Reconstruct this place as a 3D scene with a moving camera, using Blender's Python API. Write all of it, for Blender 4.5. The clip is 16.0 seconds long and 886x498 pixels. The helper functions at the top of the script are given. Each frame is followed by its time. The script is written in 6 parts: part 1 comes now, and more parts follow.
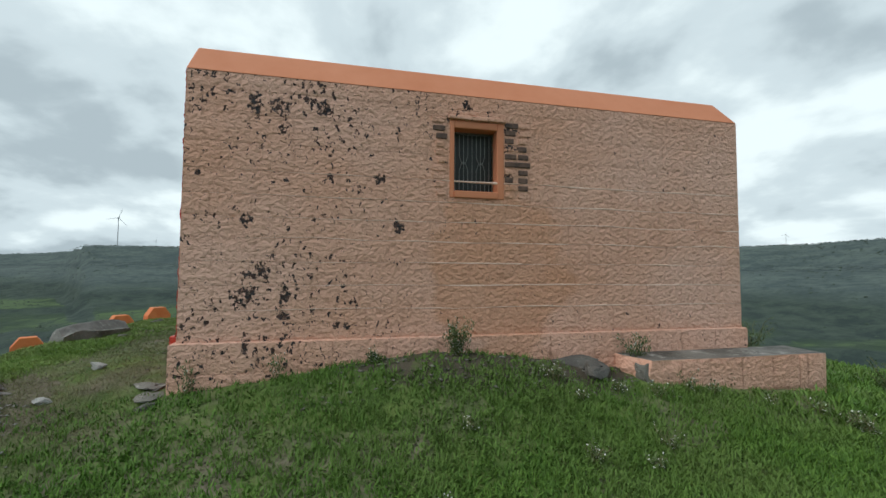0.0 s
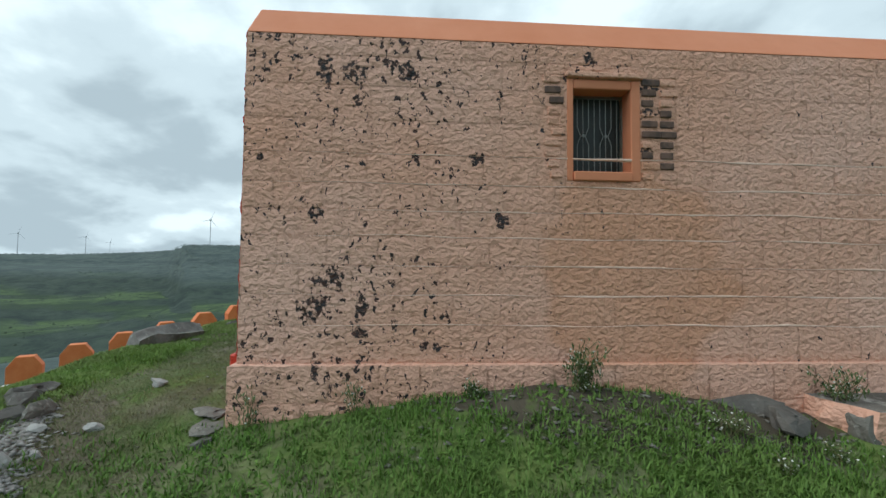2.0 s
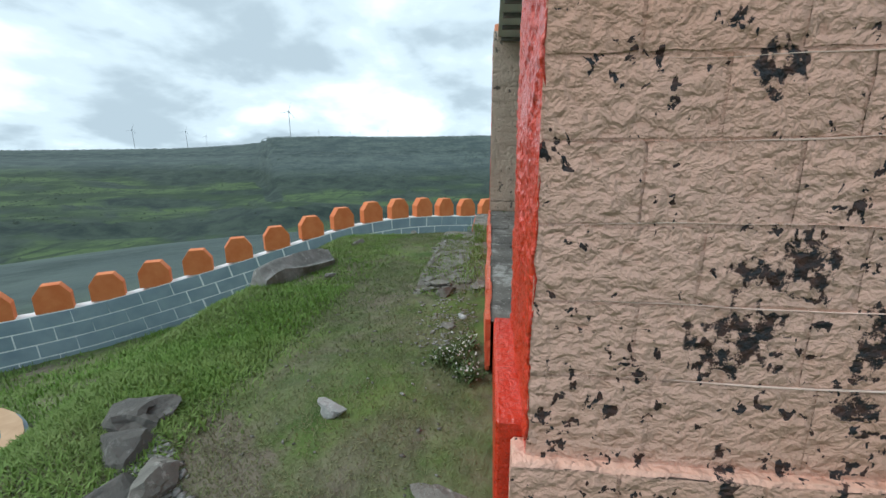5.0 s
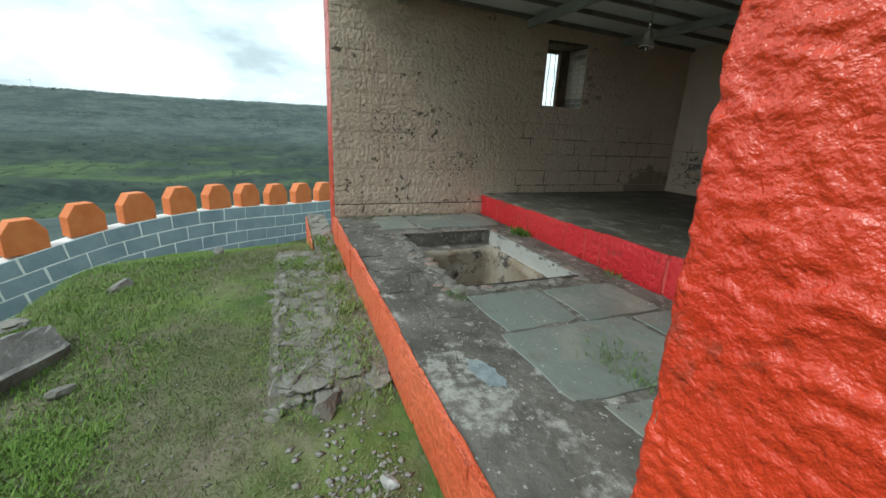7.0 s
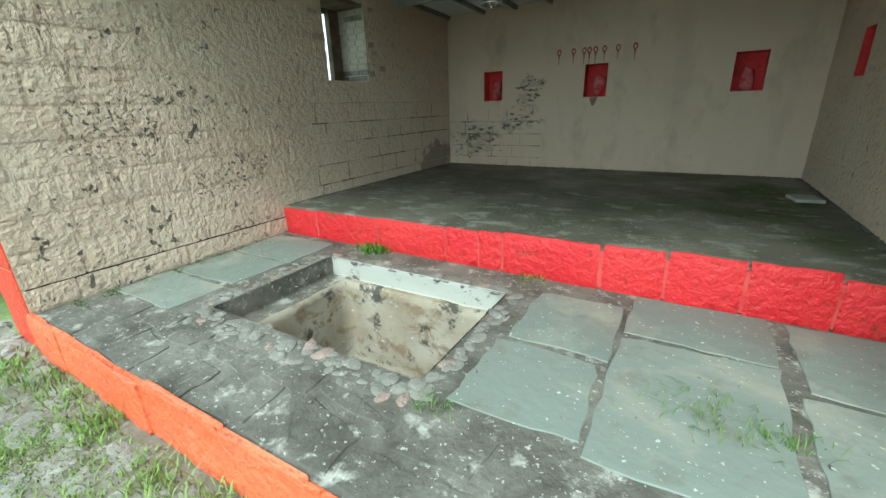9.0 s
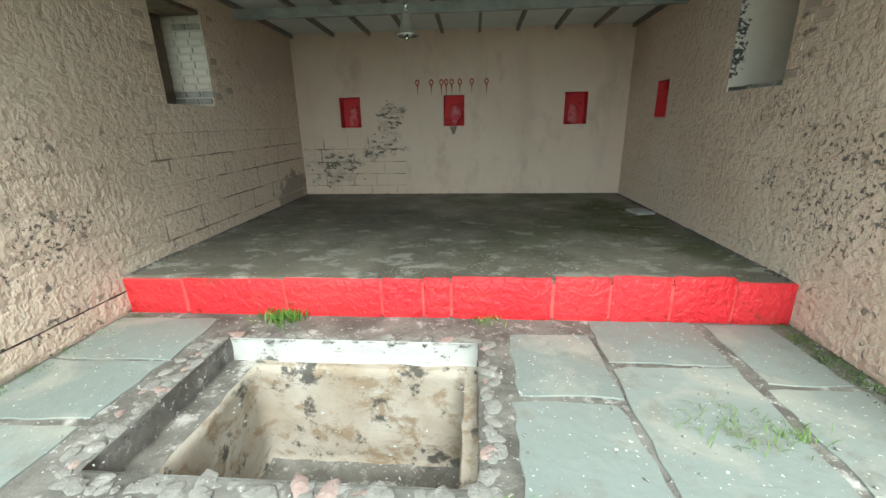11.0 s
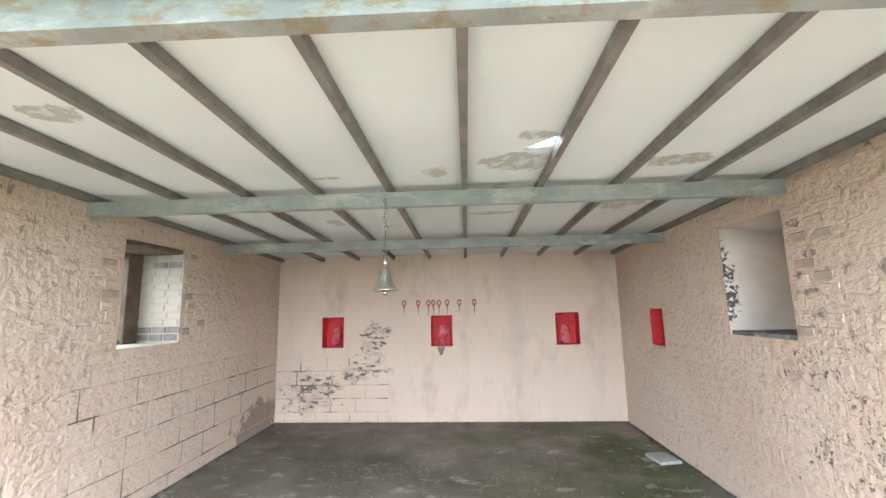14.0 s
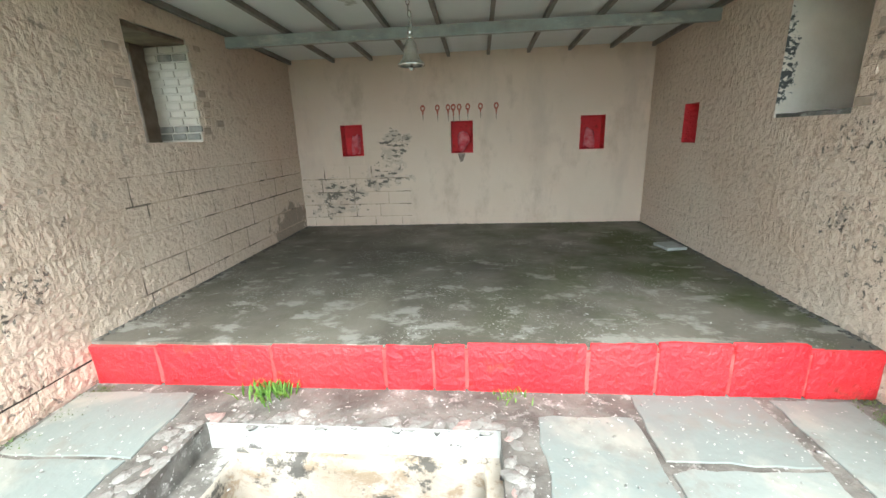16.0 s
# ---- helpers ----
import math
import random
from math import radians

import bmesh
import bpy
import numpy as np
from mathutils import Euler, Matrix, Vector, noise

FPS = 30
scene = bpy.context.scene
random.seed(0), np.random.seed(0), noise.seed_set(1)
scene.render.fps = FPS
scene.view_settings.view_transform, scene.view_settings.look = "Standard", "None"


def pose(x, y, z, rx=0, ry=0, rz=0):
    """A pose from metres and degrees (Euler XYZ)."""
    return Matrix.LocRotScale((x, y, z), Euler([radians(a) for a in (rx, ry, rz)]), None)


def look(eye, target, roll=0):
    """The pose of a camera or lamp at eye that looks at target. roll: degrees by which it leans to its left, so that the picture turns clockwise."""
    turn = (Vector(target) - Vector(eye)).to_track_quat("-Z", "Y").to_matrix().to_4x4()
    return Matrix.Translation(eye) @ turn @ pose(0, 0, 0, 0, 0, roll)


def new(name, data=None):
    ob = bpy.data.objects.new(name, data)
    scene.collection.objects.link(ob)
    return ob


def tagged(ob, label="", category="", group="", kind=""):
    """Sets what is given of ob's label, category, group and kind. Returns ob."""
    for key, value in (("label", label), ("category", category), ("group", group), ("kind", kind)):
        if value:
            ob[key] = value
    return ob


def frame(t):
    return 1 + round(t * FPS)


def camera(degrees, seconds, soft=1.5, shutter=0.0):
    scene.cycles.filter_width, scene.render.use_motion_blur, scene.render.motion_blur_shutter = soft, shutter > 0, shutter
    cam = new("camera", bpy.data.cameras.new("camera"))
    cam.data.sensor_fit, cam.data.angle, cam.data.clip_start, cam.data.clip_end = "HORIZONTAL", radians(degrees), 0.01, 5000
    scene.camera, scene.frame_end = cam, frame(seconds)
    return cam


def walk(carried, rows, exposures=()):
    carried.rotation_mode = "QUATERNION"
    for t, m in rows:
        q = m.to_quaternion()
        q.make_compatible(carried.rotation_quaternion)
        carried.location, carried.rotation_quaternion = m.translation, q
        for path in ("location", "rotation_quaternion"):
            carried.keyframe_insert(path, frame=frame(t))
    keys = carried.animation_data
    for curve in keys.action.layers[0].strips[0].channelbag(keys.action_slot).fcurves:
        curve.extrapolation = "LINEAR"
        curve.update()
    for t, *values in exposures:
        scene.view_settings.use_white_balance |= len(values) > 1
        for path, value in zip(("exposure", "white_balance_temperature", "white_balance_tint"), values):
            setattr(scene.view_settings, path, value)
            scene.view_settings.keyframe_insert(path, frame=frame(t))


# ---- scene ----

cam = camera(95.1, 16.0)
PATH = [
    (0, (7.825, 1.673, 0.675), (5.874, 2.102, 0.774), 0.4),
    (0.5, (7.594, 1.549, 0.655), (5.673, 2.084, 0.812), -0.7),
    (1, (7.303, 1.516, 0.642), (5.369, 2.002, 0.799), -0.8),
    (1.5, (6.983, 1.558, 0.737), (5.018, 1.909, 0.874), -0.3),
    (2, (6.785, 1.448, 0.736), (4.791, 1.57, 0.822), 0.6),
    (2.5, (6.454, 1.133, 0.741), (4.455, 1.137, 0.808), 1.9),
    (3, (6.137, 0.895, 0.758), (4.14, 0.798, 0.741), 1.5),
    (3.5, (5.712, 0.61, 0.811), (3.795, 0.064, 0.64), 1.1),
    (3.7, (5.598, 0.5, 0.827), (3.722, -0.151, 0.587), 2.0),
    (5.8, (4.008, -0.413, 1.037), (2.099, -0.207, 0.479), 1.9),
    (6, (3.868, -0.467, 1.063), (1.967, -0.189, 0.507), 2.8),
    (6.4, (3.501, -0.534, 1.093), (1.59, -0.302, 0.552), -0.8),
    (6.5, (3.38, -0.547, 1.094), (1.496, -0.205, 0.518), -0.1),
    (7, (2.895, -0.669, 1.123), (1.106, 0.03, 0.566), 2.6),
    (7.5, (2.45, -0.809, 1.204), (0.842, 0.224, 0.616), 0.0),
    (8, (1.988, -0.763, 1.2), (0.53, 0.445, 0.555), -2.3),
    (8.5, (1.642, -0.759, 1.215), (0.342, 0.567, 0.473), -1.1),
    (8.7, (1.468, -0.768, 1.208), (0.294, 0.709, 0.544), -0.6),
    (10.8, (0.261, -0.709, 1.311), (0.045, 1.123, 0.539), -2.5),
    (11, (0.24, -0.693, 1.357), (0.09, 1.208, 0.755), -1.0),
    (11.5, (0.229, -0.572, 1.394), (0.176, 1.411, 1.143), -1.1),
    (12, (0.294, -0.338, 1.52), (0.193, 1.653, 1.358), -1.0),
    (12.5, (0.325, -0.25, 1.652), (0.184, 1.745, 1.641), -1.1),
    (13, (0.335, -0.233, 1.727), (0.268, 1.758, 1.896), -1.7),
    (13.5, (0.315, -0.241, 1.822), (0.251, 1.725, 2.182), -2.5),
    (14, (0.295, -0.216, 1.807), (0.189, 1.76, 2.097), -1.1),
    (14.5, (0.29, -0.157, 1.748), (0.155, 1.837, 1.838), -1.0),
    (15, (0.25, -0.125, 1.64), (0.081, 1.857, 1.431), -0.7),
    (15.5, (0.211, -0.147, 1.526), (-0.043, 1.767, 1.005), -2.1),
    (16, (0.167, -0.22, 1.505), (-0.012, 1.7, 0.973), -2.0),
]
EXPOSURES = [(0.0, 0.05, 6500, 9), (2.0, 0.15, 6250, 7), (3.5, 0.3, 6050, 7), (6.0, 0.38, 6250, 9), (7.0, 0.62, 6350, 3), (7.5, 0.98, 6050, -9), (8.0, 1.2, 6000, -13), (8.7, 1.65, 6050, -10), (10.8, 2.15, 6300, 0),
             (11.0, 2.28, 6330, 2), (11.5, 3.0, 6350, 8), (12.0, 3.45, 6150, 12), (12.5, 3.77, 6150, 16), (13.5, 3.88, 6170, 21), (14.5, 3.88, 6170, 19), (15.0, 3.87, 6150, 12), (15.5, 3.07, 6150, 9), (16.0, 3.0, 6200, 8)]
walk(cam, [(t, look(e, g, r)) for t, e, g, r in PATH], EXPOSURES)

# ---- world and light: bright overcast sky ----
SUN_AZ, SUN_EL = radians(170), radians(48)
world = bpy.data.worlds.new("overcast_sky")
scene.world = world
world.use_nodes = True
wn, wl = world.node_tree.nodes, world.node_tree.links
wn.clear()


def wnode(kind, **kw):
    n = wn.new(kind)
    for k, v in kw.items():
        n.inputs[k.replace("_", " ")].default_value = v
    return n


w_out = wn.new("ShaderNodeOutputWorld")
w_bg = wnode("ShaderNodeBackground", Strength=0.1)
w_sky = wn.new("ShaderNodeTexSky")
w_sky.sky_type, w_sky.sun_disc = "NISHITA", False
w_sky.sun_elevation, w_sky.sun_rotation = SUN_EL, SUN_AZ
w_co = wn.new("ShaderNodeTexCoord")
w_sep = wn.new("ShaderNodeSeparateXYZ")
wl.new(w_co.outputs["Generated"], w_sep.inputs[0])
# clouds lie on a flat layer: direction / (height + 0.36)
w_h = wn.new("ShaderNodeMath")
w_h.operation = "ADD"
wl.new(w_sep.outputs["Z"], w_h.inputs[0])
w_h.inputs[1].default_value = 0.36
w_hm = wn.new("ShaderNodeMath")
w_hm.operation = "MAXIMUM"
wl.new(w_h.outputs[0], w_hm.inputs[0])
w_hm.inputs[1].default_value = 0.1
w_div = wn.new("ShaderNodeVectorMath")
w_div.operation = "DIVIDE"
wl.new(w_co.outputs["Generated"], w_div.inputs[0])
w_cmb = wn.new("ShaderNodeCombineXYZ")
for k in (0, 1, 2):
    wl.new(w_hm.outputs[0], w_cmb.inputs[k])
wl.new(w_cmb.outputs[0], w_div.inputs[1])
w_n1 = wnode("ShaderNodeTexNoise", Scale=2.1, Detail=8.0, Roughness=0.5, Distortion=0.12)
wl.new(w_div.outputs[0], w_n1.inputs["Vector"])
w_ramp = wn.new("ShaderNodeValToRGB")
w_ramp.color_ramp.elements[0].position, w_ramp.color_ramp.elements[0].color = 0.36, (4.3, 5.2, 5.7, 1)
w_ramp.color_ramp.elements[1].position, w_ramp.color_ramp.elements[1].color = 0.62, (8.5, 9.7, 10.0, 1)
w_mid = w_ramp.color_ramp.elements.new(0.49)
w_mid.color = (6.2, 7.3, 7.8, 1)
w_ramp.color_ramp.interpolation = "EASE"
wl.new(w_n1.outputs["Fac"], w_ramp.inputs[0])
w_n2 = wnode("ShaderNodeTexNoise", Scale=0.8, Detail=4.0, Roughness=0.5)
w_off = wn.new("ShaderNodeVectorMath")
w_off.operation = "ADD"
wl.new(w_div.outputs[0], w_off.inputs[0])
w_off.inputs[1].default_value = (7.3, 2.1, 0.4)
wl.new(w_off.outputs[0], w_n2.inputs["Vector"])
w_gap = wn.new("ShaderNodeMapRange")
w_gap.inputs["From Min"].default_value, w_gap.inputs["From Max"].default_value = 0.62, 0.72
w_gap.inputs["To Min"].default_value, w_gap.inputs["To Max"].default_value = 1.0, 0.45
wl.new(w_n2.outputs["Fac"], w_gap.inputs["Value"])
w_mix = wn.new("ShaderNodeMix")
w_mix.data_type = "RGBA"
wl.new(w_gap.outputs[0], w_mix.inputs["Factor"])
wl.new(w_sky.outputs[0], w_mix.inputs["A"])
wl.new(w_ramp.outputs[0], w_mix.inputs["B"])
wl.new(w_mix.outputs["Result"], w_bg.inputs["Color"])
wl.new(w_bg.outputs[0], w_out.inputs["Surface"])

sun = new("sun", bpy.data.lights.new("sun", "SUN"))
sun.data.energy, sun.data.angle, sun.data.color = 1.4, radians(28), (1.0, 0.97, 0.92)
sun.matrix_world = look((0, 0, 30), (0 - 20 * math.sin(SUN_AZ), 0 - 20 * math.cos(SUN_AZ), 30 - 20 * math.tan(SUN_EL)))


# ---- material kit ----
class Mat:
    """A node material under construction; pattern coordinates are world positions in metres."""

    def __init__(self, name, rough=0.8, metal=0.0, spec=0.5):
        self.m = bpy.data.materials.new(name)
        self.m.use_nodes = True
        self.t = self.m.node_tree
        self.n, self.l = self.t.nodes, self.t.links
        self.b = self.n["Principled BSDF"]
        self.b.inputs["Roughness"].default_value = rough
        self.b.inputs["Metallic"].default_value = metal
        self.b.inputs["Specular IOR Level"].default_value = spec
        g = self.n.new("ShaderNodeNewGeometry")
        self.pos = g.outputs["Position"]

    def put(self, sock, v):
        if isinstance(v, (int, float, tuple)):
            if isinstance(v, tuple) and len(v) == 3 and sock.type == "RGBA":
                v = (*v, 1)
            sock.default_value = v
        else:
            self.l.new(v, sock)

    def math(self, op, a, b=0.0, clamp=False):
        n = self.n.new("ShaderNodeMath")
        n.operation, n.use_clamp = op, clamp
        self.put(n.inputs[0], a)
        self.put(n.inputs[1], b)
        return n.outputs[0]

    def scaled(self, s, off=(0, 0, 0), vec=None):
        n = self.n.new("ShaderNodeMapping")
        n.inputs["Scale"].default_value = s if isinstance(s, tuple) else (s, s, s)
        n.inputs["Location"].default_value = off
        self.l.new(vec or self.pos, n.inputs["Vector"])
        return n.outputs[0]

    def noise(self, s, detail=4.0, rough=0.55, dist=0.0, off=(0, 0, 0)):
        n = self.n.new("ShaderNodeTexNoise")
        self.l.new(self.scaled(s, off), n.inputs["Vector"])
        n.inputs["Scale"].default_value = 1.0
        n.inputs["Detail"].default_value, n.inputs["Roughness"].default_value, n.inputs["Distortion"].default_value = detail, rough, dist
        return n.outputs["Fac"]

    def voro(self, s, feature="F1", rand=1.0, off=(0, 0, 0)):
        n = self.n.new("ShaderNodeTexVoronoi")
        n.feature = feature
        self.l.new(self.scaled(s, off), n.inputs["Vector"])
        n.inputs["Scale"].default_value = 1.0
        n.inputs["Randomness"].default_value = rand
        return n.outputs["Distance"]

    def span(self, v, a, b, lo=0.0, hi=1.0):
        n = self.n.new("ShaderNodeMapRange")
        self.put(n.inputs["Value"], v)
        for k, x in (("From Min", a), ("From Max", b), ("To Min", lo), ("To Max", hi)):
            self.put(n.inputs[k], x)
        return n.outputs[0]

    def mix(self, f, a, b):
        n = self.n.new("ShaderNodeMix")
        n.data_type = "RGBA"
        self.put(n.inputs["Factor"], f)
        self.put(n.inputs["A"], a)
        self.put(n.inputs["B"], b)
        return n.outputs["Result"]

    def axis(self, k):
        n = self.n.new("ShaderNodeSeparateXYZ")
        self.l.new(self.pos, n.inputs[0])
        return n.outputs[k]

    def rnd(self, island=False):
        if island:
            n = self.n.new("ShaderNodeNewGeometry")
            return n.outputs["Random Per Island"]
        return self.n.new("ShaderNodeObjectInfo").outputs["Random"]

    def blob(self, centre, radii, wobble=None, amount=0.5):
        """1 inside an ellipsoid with a ragged rim, 0 outside."""
        v = self.scaled(tuple(1 / r for r in radii), tuple(-c / r for c, r in zip(centre, radii)))
        n = self.n.new("ShaderNodeVectorMath")
        n.operation = "LENGTH"
        self.l.new(v, n.inputs[0])
        d = n.outputs["Value"]
        if wobble is not None:
            d = self.math("ADD", d, self.math("MULTIPLY", self.math("SUBTRACT", wobble, 0.5), amount * 4))
        return self.span(d, 1.05, 0.9)

    def color(self, c):
        self.put(self.b.inputs["Base Color"], c)
        return self

    def rough(self, r):
        self.put(self.b.inputs["Roughness"], r)
        return self

    def bump(self, *layers):
        """layers: (height, strength, distance in metres)"""
        last = None
        for h, s, d in layers:
            n = self.n.new("ShaderNodeBump")
            n.inputs["Strength"].default_value, n.inputs["Distance"].default_value = s, d
            self.put(n.inputs["Height"], h)
            if last:
                self.l.new(last, n.inputs["Normal"])
            last = n.outputs[0]
        self.l.new(last, self.b.inputs["Normal"])
        return self.m


def hewn(m):
    """Height of a roughly chiselled, thickly painted stone face."""
    a = m.noise((18, 18, 23), 3, 0.5, 0.3)
    b = m.noise((46, 46, 56), 3, 0.55, 0.3, off=(3, 5, 1))
    return m.span(a, 0.28, 0.72), b


def salmon_paint():
    m = Mat("salmon_wall_paint", 0.75, spec=0.35)
    a, b = hewn(m)
    big = m.noise((0.5, 0.5, 0.9), 3)
    base = m.mix(m.span(big, 0.35, 0.65), (0.68, 0.365, 0.25), (0.74, 0.45, 0.35))
    ochre = m.blob((3.45, 3.3, 0.45), (1.2, 0.75, 1.0), big, 0.6)
    base = m.mix(m.math("MULTIPLY", ochre, 0.55), base, (0.60, 0.28, 0.15))
    base = m.mix(m.span(m.rnd(), 0, 1, 0, 0.18), base, (0.70, 0.43, 0.33))
    base = m.mix(m.span(b, 0.55, 0.75, 0, 0.35), base, (0.72, 0.46, 0.34))
    # hollows of the hewn relief darkened: their shade is put into the colour
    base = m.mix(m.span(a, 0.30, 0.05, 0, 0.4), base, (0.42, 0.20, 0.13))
    # flaking: dark basalt shows through, mostly towards the front end of the wall
    y = m.axis(1)
    where = m.span(m.math("SUBTRACT", y, m.math("MULTIPLY", m.axis(2), 0.35)), 2.9, 0.8, 0.0, 1.0)
    clump = m.noise((1.6, 1.6, 2.4), 3, 0.6, off=(3, 0, 5))
    fine = m.noise((20, 20, 17), 5, 0.56, 0.4, off=(1, 7, 2))
    thr = m.math("ADD", m.span(clump, 0.34, 0.64, 0.665, 0.572), m.span(where, 0, 1, 0.085, 0.0))
    chip = m.span(m.math("SUBTRACT", fine, thr), 0.0, 0.012)
    for cy, cz, ry, rz in ((0.66, 2.35, 0.06, 0.11), (0.89, 2.34, 0.10, 0.085), (1.35, 2.37, 0.085, 0.08), (1.93, 1.64, 0.06, 0.06), (0.6, 1.16, 0.07, 0.06),
                           (0.62, 0.40, 0.12, 0.10), (1.0, 0.40, 0.05, 0.12), (0.64, -0.09, 0.035, 0.10), (1.26, 0.21, 0.022, 0.06), (1.5, 0.09, 0.035, 0.04),
                           (1.62, 0.08, 0.03, 0.04), (0.98, 0.2, 0.06, 0.05), (0.72, 0.62, 0.12, 0.09), (2.15, 1.13, 0.07, 0.08), (0.95, 2.12, 0.05, 0.09), (2.9, 2.55, 0.05, 0.06), (3.4, 2.3, 0.12, 0.03), (3.45, 2.1, 0.1, 0.035), (3.42, 1.75, 0.09, 0.03)):
        chip = m.math("MAXIMUM", chip, m.math("MULTIPLY", m.blob((3.43, cy, cz), (0.3, ry * 0.95, rz * 0.95), m.noise(14, 4), 1.0), m.span(m.noise(24, 4, 0.65, off=(8, 1, 3)), 0.43, 0.49)))
    dark = m.mix(m.span(m.noise(30, 3), 0.4, 0.65), (0.03, 0.03, 0.034), (0.085, 0.04, 0.03))
    m.color(m.mix(chip, base, dark))
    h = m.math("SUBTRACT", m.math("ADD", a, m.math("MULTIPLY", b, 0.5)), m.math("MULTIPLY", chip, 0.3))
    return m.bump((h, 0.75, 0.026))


def beige_paint():
    m = Mat("beige_inner_wall_paint", 0.85, spec=0.25)
    a, b = hewn(m)
    big = m.noise(0.7, 3)
    base = m.mix(m.span(big, 0.35, 0.65), (0.56, 0.42, 0.32), (0.65, 0.52, 0.41))
    base = m.mix(m.span(m.rnd(), 0, 1, 0, 0.2), base, (0.64, 0.53, 0.43))
    # shade in the chiselled hollows, mixed into the paint colour
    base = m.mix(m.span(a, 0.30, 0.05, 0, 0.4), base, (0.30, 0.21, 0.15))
    fine = m.noise((11, 11, 9), 5, 0.62, 0.5, off=(4, 1, 9))
    clump = m.noise((1.1, 1.1, 1.6), 3, 0.6, off=(2, 8, 1))
    chip = m.span(m.math("SUBTRACT", fine, m.span(clump, 0.38, 0.66, 0.70, 0.565)), 0, 0.015)
    chip = m.math("MULTIPLY", chip, m.span(m.axis(1), 3.0, 1.2, 0.15, 1.0))
    for c, r in (((-0.95, 5.5, 1.35), (0.16, 0.3, 0.20)), ((-1.15, 5.5, 0.95), (0.3, 0.3, 0.10)), ((-1.75, 5.5, 0.75), (0.35, 0.3, 0.02))):
        chip = m.math("MAXIMUM", chip, m.math("MULTIPLY", m.blob(c, r, m.noise(9, 5, 0.7), 1.0), m.span(m.noise((14, 14, 24), 4, 0.7), 0.45, 0.6)))
    patchy = m.span(m.noise((30, 30, 26), 5, 0.62, 0.6, off=(5, 3, 1)), 0.555, 0.585)
    for c, r in (((2.4, 1.75, 0.95), (0.3, 0.75, 0.45)), ((2.4, 2.45, 1.42), (0.3, 0.22, 0.14)), ((2.4, 0.9, 1.3), (0.3, 0.4, 0.5)), ((-2.4, 0.6, 1.1), (0.3, 0.3, 0.25)), ((-2.4, 1.5, 0.7), (0.3, 0.3, 0.2))):
        chip = m.math("MAXIMUM", chip, m.math("MULTIPLY", m.blob(c, r, m.noise(4, 5, 0.7), 0.9), patchy))
    for yy, zz, ry in ((2.44, 2.30, 0.07), (2.47, 2.20, 0.035), (2.36, 2.10, 0.05), (2.45, 1.98, 0.04), (2.40, 1.86, 0.08), (2.34, 1.74, 0.05), (2.42, 1.64, 0.05)):
        chip = m.math("MAXIMUM", chip, m.math("MULTIPLY", m.blob((2.4, yy, zz), (0.3, ry, 0.025), m.noise(16, 4), 0.8), m.span(m.noise(20, 4), 0.42, 0.6, 0, 0.8)))
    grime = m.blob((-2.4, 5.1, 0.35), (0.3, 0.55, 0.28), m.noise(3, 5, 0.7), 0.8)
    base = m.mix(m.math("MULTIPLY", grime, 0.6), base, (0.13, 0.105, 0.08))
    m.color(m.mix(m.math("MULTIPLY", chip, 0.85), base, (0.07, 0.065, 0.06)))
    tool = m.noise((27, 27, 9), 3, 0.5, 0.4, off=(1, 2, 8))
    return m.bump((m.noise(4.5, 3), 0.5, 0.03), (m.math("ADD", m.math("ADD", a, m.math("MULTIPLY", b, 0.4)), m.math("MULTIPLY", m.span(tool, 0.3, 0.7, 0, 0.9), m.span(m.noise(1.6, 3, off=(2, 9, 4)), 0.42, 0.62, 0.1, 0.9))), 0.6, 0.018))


def plaster_paint():
    m = Mat("smooth_beige_plaster", 0.85, spec=0.25)
    big = m.noise(0.8, 4)
    base = m.mix(m.span(big, 0.3, 0.7), (0.63, 0.485, 0.375), (0.69, 0.55, 0.44))
    wear = m.noise((2.2, 2.2, 1.2), 5, 0.65)
    base = m.mix(m.span(wear, 0.54, 0.72, 0, 0.65), base, (0.42, 0.30, 0.22))
    soot = None
    for c, r in (((-1.0, 5.5, 1.38), (0.20, 0.3, 0.22)), ((-1.2, 5.5, 0.98), (0.36, 0.3, 0.16)), ((-1.9, 5.5, 0.7), (0.4, 0.3, 0.25)), ((2.9, 3.21, 2.0), (0.5, 0.1, 0.12)), ((2.45, 3.2, 1.95), (0.2, 0.2, 0.16))):
        b = m.blob(c, r, m.noise(6, 5, 0.7), 0.9)
        soot = b if soot is None else m.math("MAXIMUM", soot, b)
    fl = m.span(m.noise((12, 12, 26), 6, 0.58, off=(2, 2, 7)), 0.545, 0.58)
    base = m.mix(m.math("MULTIPLY", soot, m.span(m.noise((7, 7, 11), 5, 0.65, off=(4, 2, 3)), 0.42, 0.62, 0, 0.5)), base, (0.33, 0.275, 0.225))
    base = m.mix(m.math("MULTIPLY", m.math("MULTIPLY", soot, fl), 0.85), base, (0.075, 0.07, 0.062))
    base = m.mix(m.span(m.noise((1.5, 1.5, 0.5), 5, 0.6, off=(6, 1, 2)), 0.56, 0.72, 0, 0.45), base, (0.44, 0.34, 0.27))
    m.color(base)
    return m.bump((m.noise(7, 5), 0.35, 0.02), (m.noise(60, 3), 0.25, 0.004))


